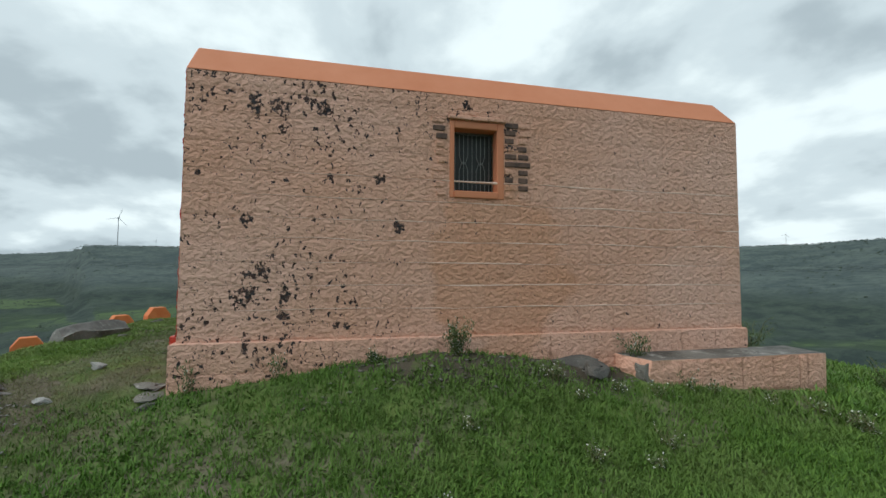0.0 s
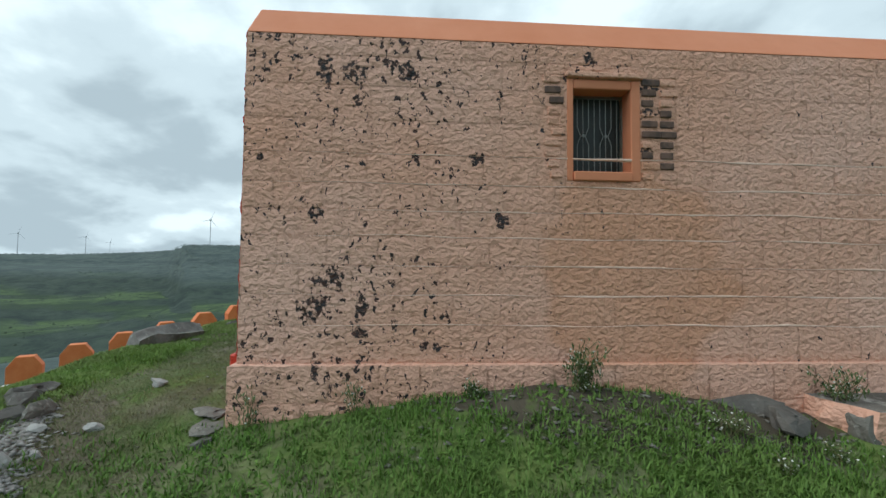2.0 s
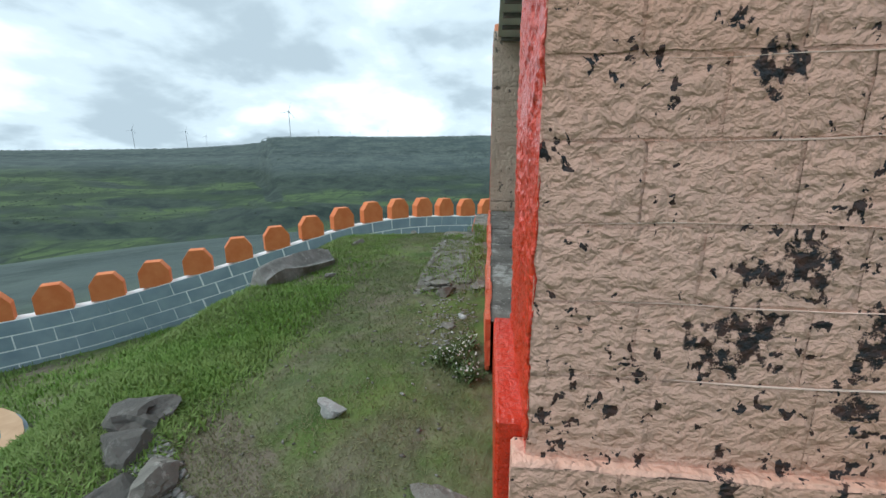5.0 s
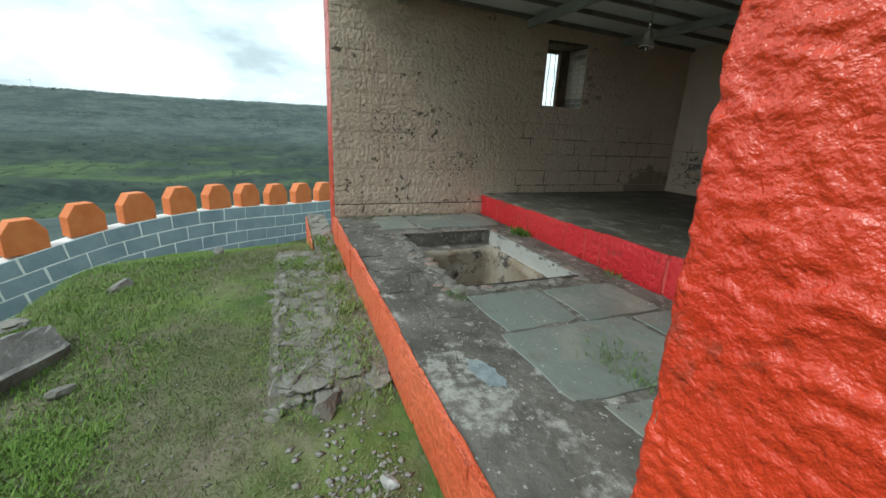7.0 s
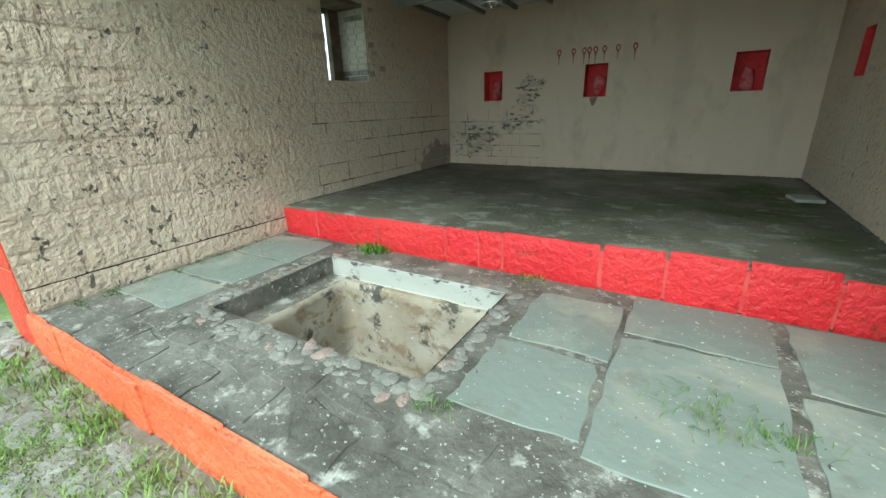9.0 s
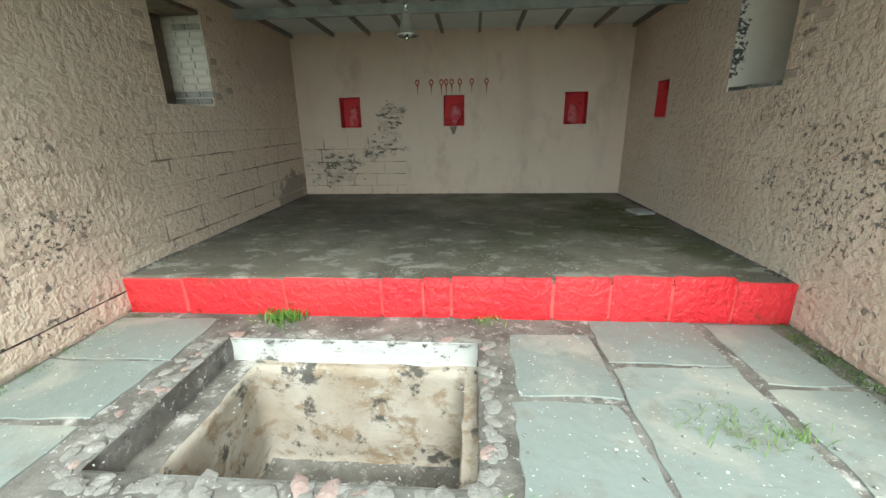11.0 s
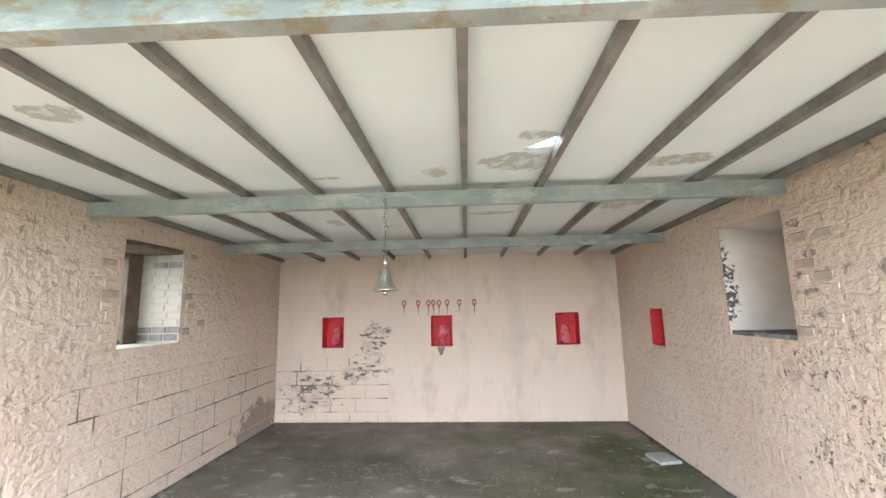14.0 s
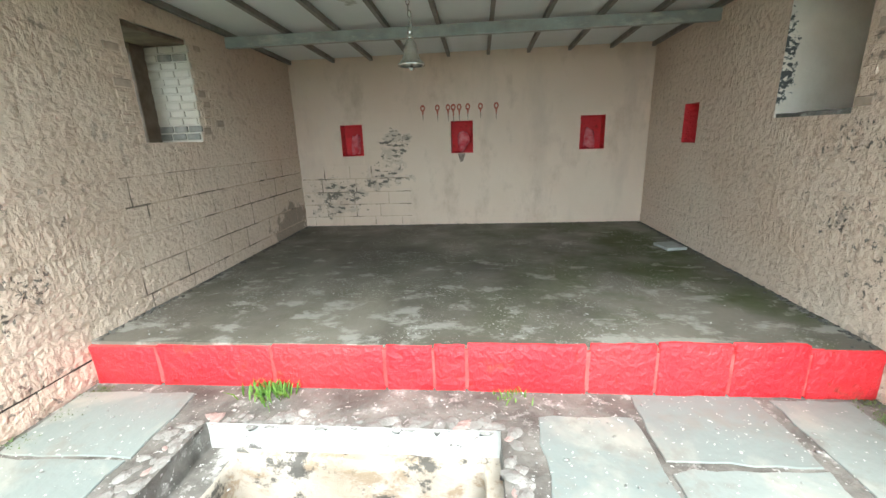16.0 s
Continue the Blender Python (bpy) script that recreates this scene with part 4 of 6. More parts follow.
mer = merlon_mesh()
for p, d, s in along([(x, y, z - MERLON_H) for x, y, z in PARAPET], 1.0604):
    ob = new("merlon", mer)
    ob.matrix_basis = Matrix.Translation(p + Vector((0, 0, -0.005))) @ Matrix.Rotation(math.atan2(d.y, d.x), 4, "Z")
    under(ob, parapet)

# ---- tank wall below the bank ----
tank = thing("tank_wall", (0.4, -7.3, -4.8), "dark slate-blue curved tank wall with tan rim", "wall", kind="structure")
bm, rim = bmesh.new(), bmesh.new()
prev = prv2 = None
for k in range(20):
    a = radians(120 + k * 10)
    c, s = math.cos(a), math.sin(a)
    zt = -2.64 + 0.03 * math.sin(k * 0.5)
    sec = [bm.verts.new((2.0 + r * c, -7.3 + r * s, z)) for r, z in ((1.6, -4.9), (1.6, zt), (1.82, zt), (1.82, -4.9))]
    sc2 = [rim.verts.new((2.0 + r * c, -7.3 + r * s, z)) for r, z in ((1.57, zt), (1.57, zt + 0.06), (1.78, zt + 0.06), (1.78, zt))]
    if prev:
        for j in range(3):
            bm.faces.new((prev[j], prev[j + 1], sec[j + 1], sec[j]))
        for j in range(4):
            rim.faces.new((prv2[j], prv2[(j + 1) % 4], sc2[(j + 1) % 4], sc2[j]))
    prev, prv2 = sec, sc2
for b in (bm, rim):
    bmesh.ops.recalc_face_normals(b, faces=list(b.faces))
M_TANK = plain("faded_slate_blue_paint", (0.13, 0.17, 0.21), (0.20, 0.255, 0.295), 1.6, 0.8, depth=0.01)
under(part("wall_face", bm, M_TANK), tank)
under(part("rim", rim, plain("tan_rim_cement", (0.42, 0.27, 0.16), (0.52, 0.35, 0.22), 4, 0.9)), tank)

# ---- ledge behind the east wall ----
bm = bmesh.new()
box(bm, XE + 0.02, 4.75, -1.4, 3.94, 7.32, -0.315)
bmesh.ops.subdivide_edges(bm, edges=list(bm.edges), cuts=7, use_grid_fill=True)
for v in bm.verts:
    if v.co.y < 5.2 and v.co.x > 3.6:
        v.co.y += 0.3 * (v.co.x - 3.6) + 0.12 * noise.noise(v.co * 5)
        v.co.x -= 0.05 * max(0, noise.noise(v.co * 4))
    v.co += Vector((noise.noise(v.co * 6), noise.noise(v.co * 6 + Vector((5, 0, 0))), 0.5 * noise.noise(v.co * 6 + Vector((0, 5, 0))))) * 0.015
for f in bm.faces:
    f.material_index = 1 if f.normal.z > 0.5 else 0
ledge = tagged(part("side_ledge", bm, [M_SALMON, M_CEMENT]), "salmon painted stone ledge with broken end", "ledge", kind="structure")
rng = random.Random(21)
lay_meshes = block_meshes("ledge_block", 4, M_SALMON, 0.4, rng)
for a, b in ((5.25, 5.62), (5.63, 6.06), (6.07, 6.5), (6.51, 6.9), (6.91, 7.02), (7.03, 7.31)):
    ob = new("stone_block", rng.choice(lay_meshes))
    ob.parent = ledge
    ob.matrix_basis = pose(3.94, a, -0.69, 0, 0, 90) @ Matrix.Diagonal((b - a, 0.022, 0.365, 1))

# ---- east window: frame, hood, grille ----
win = thing("window_1", (XE, 3.03, 1.48), "small barred window in salmon cement frame", "window", kind="structure")
y0, z0, y1, z1 = HOLE_E_OUT
for nm, bx in (("frame_jamb", (3.27, y0, z0, 3.43, y0 + 0.055, z1)), ("frame_jamb", (3.27, y1 - 0.085, z0, 3.43, y1, z1)),
               ("frame_head", (3.27, y0 + 0.055, z1 - 0.085, 3.428, y1 - 0.085, z1)), ("window_sill", (3.27, y0 + 0.055, z0, 3.45, y1 - 0.085, z0 + 0.08))):
    bm = bmesh.new()
    box(bm, *bx)
    under(part(nm, bevelled(bm, 0.008), M_COPING), win)
bm = bmesh.new()
box(bm, 3.35, y0 - 0.015, z1 + 0.003, 3.465, y1 + 0.02, z1 + 0.05)
under(part("hood", bevelled(bm, 0.008), M_SALMON, label="projecting stone hood"), win)
bm = bmesh.new()
box(bm, 3.215, y0 + 0.055, z0 + 0.08, 3.225, y1 - 0.085, z1 - 0.085)
M_SHUT = plain("dark_green_shutter", (0.012, 0.018, 0.017), (0.024, 0.03, 0.028), 3, 0.5, depth=0.002)
under(part("shutter", bm, M_SHUT, label="closed dark green shutter"), win)
ya, yb, za, zb = y0 + 0.075, y1 - 0.105, z0 + 0.10, z1 - 0.105
M_GRILLE = plain("pale_grey_grille_paint", (0.20, 0.22, 0.21), (0.30, 0.31, 0.29), 20, 0.6, 0.2, 0.001)
w = (yb - ya)
zm = (za + zb) / 2
for k in range(9):
    y = ya + w * (k + 0.5) / 9
    bm = bmesh.new()
    bend = 0.03 * (1 if k % 4 < 2 else -1)
    pts = [(3.265, y, zb), (3.265, y, zm + 0.08), (3.265, y + bend, zm), (3.265, y, zm - 0.08), (3.265, y, za)] if k % 2 else [(3.265, y, zb), (3.265, y, za)]
    tube(bm, pts, 0.0035, 5)
    under(part("grille_bar", bm, M_GRILLE), win)
for z in (za, zb):
    bm = bmesh.new()
    tube(bm, [(3.262, ya - 0.02, z), (3.262, yb + 0.02, z)], 0.0035, 5)
    under(part("grille_rail", bm, M_GRILLE), win)
for k in (2, 6):
    bm = lathe([(0.0, -0.005), (0.014, -0.005), (0.014, 0.005), (0.0, 0.005)], 10)
    ob = under(part("grille_boss", bm, M_GRILLE), win)
    ob.matrix_basis = pose(3.27, ya + w * (k + 0.5) / 9, zm, 0, 90, 0)

# west window: dark wooden frame and bars against the sky
win2 = thing("window_2", (-XW + 0.05, 3.17, 1.54), "barred window with dark wooden frame in deep opening", "window", kind="structure")
for nm, bx in (("frame_jamb", (-2.90, 2.82, 1.54, -2.83, 2.87, 2.39)), ("frame_jamb", (-2.88, 3.34, 1.54, -2.80, 3.51, 2.39)), ("frame_head", (-2.90, 2.87, 2.33, -2.83, 3.37, 2.39)), ("window_sill", (-2.90, 2.87, 1.54, -2.83, 3.37, 1.58))):
    bm = bmesh.new()
    box(bm, *bx)
    under(part(nm, bevelled(bm, 0.006), M_WOOD), win2)
bm = bmesh.new()
box(bm, -2.78, 2.835, 2.365, -2.405, 3.505, 2.405)
under(part("lintel", bevelled(bm, 0.006), M_WOOD, label="dark wooden lintel board"), win2)
for k in range(6):
    bm = bmesh.new()
    y = 2.93 + k * 0.09
    tube(bm, [(-2.865, y, 1.58), (-2.865, y, 1.75), (-2.865, y + 0.02 * (-1) ** k, 1.95), (-2.865, y, 2.15), (-2.865, y, 2.33)], 0.005, 5)
    under(part("grille_bar", bm, M_GRILLE), win2)

# ---- floor pieces: flagstones, kerb, pit rim ----
def flag(x0, y0, x1, y1, rng, z=0.0, skew=0.018, chip=0.007):
    """A split-stone slab with slightly ragged, worn edges."""
    bm = bmesh.new()
    j = lambda k: rng.uniform(-k, k)
    c = [(x0 + j(skew), y0 + j(skew)), (x1 + j(skew), y0 + j(skew)), (x1 + j(skew), y1 + j(skew)), (x0 + j(skew), y1 + j(skew))]
    rim = []
    for k in range(4):
        p, q = c[k], c[(k + 1) % 4]
        n = max(3, int(math.hypot(q[0] - p[0], q[1] - p[1]) / 0.09))
        for i in range(n):
            u = i / n
            cut = 0.03 * (rng.random() < 0.5) if i == 0 else 0
            w = (p[0] + (q[0] - p[0]) * u + j(chip), p[1] + (q[1] - p[1]) * u + j(chip))
            rim.append((w[0] + ((x0 + x1) / 2 - w[0]) * cut, w[1] + ((y0 + y1) / 2 - w[1]) * cut))
    tilt = (j(0.004), j(0.004))
    top = [(x, y, z + tilt[0] * (x - x0) + tilt[1] * (y - y0)) for x, y in rim]
    a = [bm.verts.new((x, y, -0.03)) for x, y in rim]
    t = [bm.verts.new(p) for p in top]
    bm.faces.new(t)
    for k in range(len(a)):
        n = (k + 1) % len(a)
        bm.faces.new((a[k], a[n], t[n], t[k]))
    bmesh.ops.recalc_face_normals(bm, faces=list(bm.faces))
    bmesh.ops.bevel(bm, geom=[e for e in bm.edges if e.verts[0].co.z > -0.02 and e.verts[1].co.z > -0.02], offset=0.003, segments=1, affect="EDGES")
    return bm


rng = random.Random(11)
for r in ((0.48, 1.11, 1.00, 1.74), (0.46, 0.50, 0.99, 1.08), (1.04, 1.42, 1.74, 1.95), (1.02, 0.45, 1.70, 1.385), (1.80, 1.27, 2.24, 1.93), (1.76, 0.60, 2.25, 1.22),
          (-2.36, 1.33, -1.60, 1.86), (-2.36, 0.80, -1.62, 1.30), (-2.36, 0.36, -1.63, 0.77)):
    part("flagstone", flag(*r, rng, -0.005, 0.02, 0.010), M_SLATE, floor_front)
M_DARKSLAB = worn_cement("dark_front_slab", 0.85)
x = -2.36
while x < 0.75:
    w = rng.uniform(0.34, 0.62)
    m = rng.uniform(0.08, 0.2)
    part("paving_stone", flag(x, FRONT + 0.05, x + w - 0.02, m, rng, -0.004, 0.045, 0.014), M_DARKSLAB, floor_front)
    if x < -1.75 or rng.random() < 0.75:
        part("paving_stone", flag(x + 0.1, m + 0.03, x + w + 0.05, rng.uniform(0.30, 0.38), rng, -0.005, 0.04, 0.014), M_DARKSLAB, floor_front)
    x += w
# orange kerb along the front edge
kerb = tagged(new("front_kerb"), "broken orange painted stone kerb along the floor's edge", "kerb", kind="structure")
kerb_meshes = block_meshes("kerb_stone", 5, M_ORANGE, 0.3, rng)
x = -2.42
while x < 2.38:
    w = min(rng.uniform(0.42, 0.78), 2.40 - x)
    ob = new("kerb_stone", rng.choice(kerb_meshes))
    ob.parent = kerb
    ob.matrix_basis = pose(x, FRONT + 0.022 + rng.uniform(-0.008, 0.008), -0.34, 0, 0, rng.uniform(-0.7, 0.7)) @ Matrix.Diagonal((w - 0.008, 0.034, 0.35 + rng.uniform(-0.012, 0.012), 1))
    x += w
bm = bmesh.new()
box(bm, -2.42, FRONT + 0.004, -0.3, 2.40, FRONT + 0.034, 0.0)
bmesh.ops.subdivide_edges(bm, edges=[e for e in bm.edges if abs(e.verts[0].co.x - e.verts[1].co.x) > 1], cuts=60)
for v in bm.verts:
    v.co += Vector((0, noise.noise(v.co * 5) * 0.012, noise.noise(v.co * 7 + Vector((3, 3, 3))) * 0.012))
part("kerb_top", bm, M_ORANGE, kerb)
# rough masonry rim round the pit
pit_rim_mats = [stone_mat("mortared_rim_stone", (0.085, 0.08, 0.07), (0.20, 0.19, 0.17), (0.36, 0.35, 0.325)), stone_mat("red_stained_rim_stone", (0.2, 0.11, 0.095), (0.3, 0.2, 0.17), (0.4, 0.36, 0.33))]
px0, py0, px1, py1 = PIT
lumps = {0: [mesh_of(lump(rng, 1, 1, 1, 1, 0.35), "rim_stone", pit_rim_mats[0], True) for _ in range(5)], 1: [mesh_of(lump(rng, 1, 1, 1, 1, 0.35), "rim_stone", pit_rim_mats[1], True) for _ in range(3)]}
spots = []
for k in range(44):
    spots.append((px0 - 0.02 + (px1 - px0 + 0.1) * k / 43, py0 - 0.05, 0))
    if k % 2:
        spots.append((px0 + (px1 - px0) * k / 43, py0 - 0.14, 0))
for k in range(30):
    spots.append((px0 - 0.07, py0 + (py1 - py0) * k / 29, 0))
    spots.append((px1 + 0.06, py0 + (py1 - py0) * k / 29, 0))
    if k % 2:
        spots.append((px0 - 0.15, py0 + (py1 - py0) * k / 29, 0))
for k in range(34):
    spots.append((px0 + (px1 - px0) * k / 33, py1 + 0.05, 0))
for x, y, z in spots:
    ob = new("rim_stone", rng.choice(lumps[1 if rng.random() < 0.13 else 0]))
    ob.parent = pit
    s = rng.uniform(0.018, 0.06)
    ob.matrix_basis = pose(x + rng.uniform(-0.03, 0.03), y + rng.uniform(-0.035, 0.035), -0.012, 0, 0, rng.uniform(0, 360)) @ Matrix.Diagonal((s * 1.4, s, s * rng.uniform(0.16, 0.4), 1))

# ---- rubble terrace in front ----
def terrace_drop(x):
    """The terrace's broken end sinks into the grass."""
    return 0.2 * float(sstep((x - 0.6) / 0.6))


terrace = tagged(new("front_terrace"), "low rubble stone terrace with grass in its joints", "terrace", kind="structure")
bm = bmesh.new()
box(bm, -1.95, -0.84, -1.4, 1.25, FRONT + 0.02, -0.30)
bmesh.ops.subdivide_edges(bm, edges=list(bm.edges), cuts=9, use_grid_fill=True)
for v in bm.verts:
    v.co += Vector((0.04 * noise.noise(v.co * 4), 0.035 * noise.noise(v.co * 5 + Vector((3, 1, 0))), 0.012 * noise.noise(v.co * 7) - terrace_drop(v.co.x)))
box(bm, -4.12, -0.40, -1.6, -1.96, FRONT + 0.02, -0.31)
part("earth_fill", bm, stone_mat("terrace_rubble_earth", (0.10, 0.092, 0.068), (0.20, 0.185, 0.15), (0.33, 0.32, 0.28)), terrace)
rub = [mesh_of(lump(rng, 1, 1, 1, 2, 0.45), "rubble_stone", M_RUBBLE) for _ in range(8)]
for k in range(190):
    x, y = rng.uniform(-1.88, 1.2), rng.uniform(-0.80, -0.2)
    s = 0.025 + 0.085 * rng.random() ** 2
    ob = new("rubble_stone", rng.choice(rub))
    ob.parent = terrace
    ob.matrix_basis = pose(x, y, -0.305 - terrace_drop(x), rng.uniform(-4, 4), rng.uniform(-4, 4), rng.uniform(0, 360)) @ Matrix.Diagonal((s * 1.35, s, 0.012 + s * 0.10, 1))
for k in range(26):
    x = -1.85 + k * 0.1 + rng.uniform(-0.03, 0.03)
    ob = new("rubble_stone", rng.choice(rub))
    ob.parent = terrace
    ob.matrix_basis = pose(x, -0.79, -0.40 - terrace_drop(x), 0, 0, rng.uniform(-8, 8)) @ Matrix.Diagonal((rng.uniform(0.07, 0.12), 0.07, 0.14 * rng.uniform(0.75, 1.0), 1))
for k in range(30):
    ob = new("rubble_stone", rng.choice(rub))
    ob.parent = terrace
    ob.matrix_basis = pose(rng.uniform(-4.05, -2.0), rng.uniform(-0.34, -0.16), -0.33, 0, 0, rng.uniform(0, 360)) @ Matrix.Diagonal((0.12, 0.07, 0.05, 1))
bm = bmesh.new()
box(bm, -4.0, -0.425, -1.5, -2.3, -0.41, -0.315)
part("orange_edge", bevelled(bm, 0.006), M_ORANGE, terrace)

# ---- the walls' stone blocks ----
rng = random.Random(77)
SAL, BEI, REDB, PLA = (block_meshes("stone_block", 8, m, j, rng) for m, j in ((M_SALMON, 0.5), (M_BEIGE, 0.5), (M_RED, 0.45), (M_PLASTER, 0.2)))
COURSES = [-0.05, 0.25, 0.50, 0.74, 0.98, 1.20, 1.42, 1.67, 1.95, 2.24, 2.49, 2.655]
lay_blocks(wall_east, SAL, lambda u, v: pose(XE, u, v, 0, 0, 90), YF_E, YE, COURSES, rng, gap=0.003, depth=(0.005, 0.009), holes=[(y0 - 0.02, 1.46, y1 + 0.03, 2.43), (2.45, 1.5, y0, 2.4), (y1, 1.5, 3.68, 2.4)])
lay_blocks(plinth_east, SAL, lambda u, v: pose(XE + 0.045, u, v, 0, 0, 90), -0.045, YE + 0.04, [-0.62, -0.36, -0.06], rng, depth=(0.008, 0.016))


def pillar_course(z0, z1, x0, x1, y, lap):
    """One course of the red end: a scalloped hewn face that laps round both corners."""
    nx, nz = 130, max(4, int((z1 - z0) / 0.009))
    bm = bmesh.new()
    rows = []
    for j in range(nz + 1):
        z = z0 + (z1 - z0) * j / nz
        row = []
        for i in range(nx + 1):
            x = x0 + (x1 - x0) * i / nx
            q = Vector((x * 14, 1.0, z * 25))
            bend = Vector((noise.noise(q * 0.7) * 0.9, 0, noise.noise(q * 0.7 + Vector((7, 7, 7))) * 0.9))
            cup = noise.voronoi(q + bend)[0][0]
            d = 0.002 + (0.017 + 0.013 * noise.noise(Vector((x * 3, 9, z * 4)))) * min(cup, 0.9) + 0.004 * noise.noise(Vector((x * 4, 3, z * 7))) + 0.005 * noise.noise(Vector((x * 34, 5, z * 44)))
            e = min(j, nz - j)
            d -= 0.0015 * (e == 0)
            end = min(i, nx - i)
            d -= (0.006, 0.003, 0.001)[end] if end < 3 else 0
            wob = 0.006 * noise.noise(Vector((x0 + (i > nx / 2) * 5, 2, z * 13))) if end < 3 else 0
            row.append(bm.verts.new((x + wob, y - d, z)))
        a, b = row[0].co, row[-1].co
        edge = lap + 0.003 * noise.noise(Vector((1, 8, z * 9)))
        rows.append([bm.verts.new((a.x, y + 0.05, z))] + row + [bm.verts.new((b.x - 0.014, y + edge + 0.006, z)), bm.verts.new((b.x - 0.03, y + 0.03, z))])
    for r0, r1 in zip(rows, rows[1:]):
        for k in range(len(r0) - 1):
            bm.faces.new((r0[k], r0[k + 1], r1[k + 1], r1[k]))
    part("stone_block", bm, M_RED, wall_east, smooth=True)


RED_COURSES = [0.0, 0.27, 0.52, 0.80, 1.05, 1.32, 1.6, 1.85, 2.12, 2.4, 2.655]
for za, zb in zip(RED_COURSES, RED_COURSES[1:]):
    pillar_course(za, zb, XI - 0.020, XE + 0.004, YF_E + 0.008, 0.0)
lay_blocks(wall_west, REDB, lambda u, v: pose(u, YF_W, v), -XW, -XI, [0.0, 0.3, 0.6, 0.9, 1.2, 1.5, 1.8, 2.1, 2.4, 2.655], rng, lens=(0.4, 0.8))
INNER = [0.0, 0.16, 0.40, 0.62, 0.86, 1.08, 1.30, 1.54, 1.78, 2.0, 2.22, 2.44, 2.60]
lay_blocks(wall_west, BEI, lambda u, v: pose(-XI, u, v, 0, 0, 90), YF_W, YB, INNER, rng, lens=(0.2, 0.55), depth=(0.006, 0.014), holes=[HOLE_W_IN], gap=0.005)
neg = lambda h: (-h[2], h[1], -h[0], h[3])
lay_blocks(wall_east, BEI, lambda u, v: pose(XI, -u, v, 0, 0, -90), -YB, -YF_E, INNER, rng, lens=(0.3, 0.6), depth=(0.006, 0.013), holes=[neg(HOLE_E_IN), neg(NICHE_E)], gap=0.003)
lay_blocks(wall_north, PLA, lambda u, v: pose(u, YB, v), -XI, -0.75, [0.29, 0.42, 0.6, 0.78, 0.97, 1.16, 1.36, 1.6, 1.85, 2.12, 2.5], rng, lens=(0.3, 0.55), depth=(0.006, 0.010), holes=NICHES_N, gap=0.005)
M_OPENJOINT = plain("dark_open_joint", (0.03, 0.027, 0.022), (0.09, 0.078, 0.06), 6, 0.95)
# open dark joints in the inner walls, pale pointing on the outer wall
for nm, pts, par in (("joint_mortar", ((-XI + 0.0015, 2.5, 0.3), (-XI + 0.0015, 5.5, 0.3), (-XI + 0.0015, 5.5, 1.30), (-XI + 0.0015, 2.5, 1.30)), wall_west),
                     ("joint_mortar", ((-XI + 0.0015, -0.1, 0.145), (-XI + 0.0015, 2.4, 0.145), (-XI + 0.0015, 2.4, 0.175), (-XI + 0.0015, -0.1, 0.175)), wall_west),
                     ("joint_mortar", ((-2.38, YB - 0.0015, 0.3), (-0.80, YB - 0.0015, 0.3), (-0.80, YB - 0.0015, 1.15), (-2.38, YB - 0.0015, 1.15)), wall_north)):
    bm = bmesh.new()
    quad(bm, pts, 0)
    part(nm, bm, M_JOINT if pts[0][2] > 0.2 else M_OPENJOINT, par)
for z in COURSES[1:8]:
    bm = bmesh.new()
    n = 70
    rows = []
    for k in range(n + 1):
        y = 0.02 + (YE - 0.04) * k / n
        zz = z + 0.022 * noise.noise(Vector((y * 1.2, z * 3, 3))) + 0.005 * noise.noise(Vector((y * 6, z * 3, 8))) 
        h = (0.012 + 0.007 * noise.noise(Vector((y * 5, z, 9)))) * min(1.0, 0.12 + y / 3.5) * max(0.15, min(1.0, 0.75 + 1.4 * noise.noise(Vector((y * 1.7, z * 5, 21)))))
        d = (0.0065 + 0.004 * noise.noise(Vector((y * 3, z, 5)))) * min(1.0, 0.3 + y)
        rows.append([bm.verts.new((XE - 0.005, y, zz - h)), bm.verts.new((XE + d, y, zz - h * 0.3)), bm.verts.new((XE + d, y, zz + h * 0.5)), bm.verts.new((XE - 0.005, y, zz + h))])
    for a, b in zip(rows, rows[1:]):
        for k in range(3):
            bm.faces.new((a[k], b[k], b[k + 1], a[k + 1]))
    part("pointing", bm, M_POINTING, wall_east)
# bare bricks round the east window
bk = plain("sooty_brick", (0.06, 0.045, 0.04), (0.20, 0.12, 0.09), 9, 0.9, depth=0.008)
bk2 = M_SALMON
bm = bmesh.new()
box(bm, 0, -0.02, 0, 0.2, 0.01, 0.06)
bevelled(bm, 0.008)
bme = [mesh_of(bm.copy(), "brick", m) for m in (bk, bk2)]
bm.free()
for row in range(10):
    z = 1.50 + row * 0.092
    for y, n in ((y1 + 0.012, 2), (y0 - 0.02, 1)):
        for k in range(n):
            w = rng.uniform(0.09, 0.17)
            yy = y + k * 0.165 if n == 2 else y - w - rng.uniform(0, 0.05)
            ob = new("brick", bme[0 if rng.random() < (0.6 if n == 2 else 0.3) else 1])
            ob.parent = wall_east
            ob.matrix_basis = pose(XE, yy, z, 0, 0, 90) @ Matrix.Diagonal((w / 0.2, rng.uniform(0.5, 1.0), 1, 1))
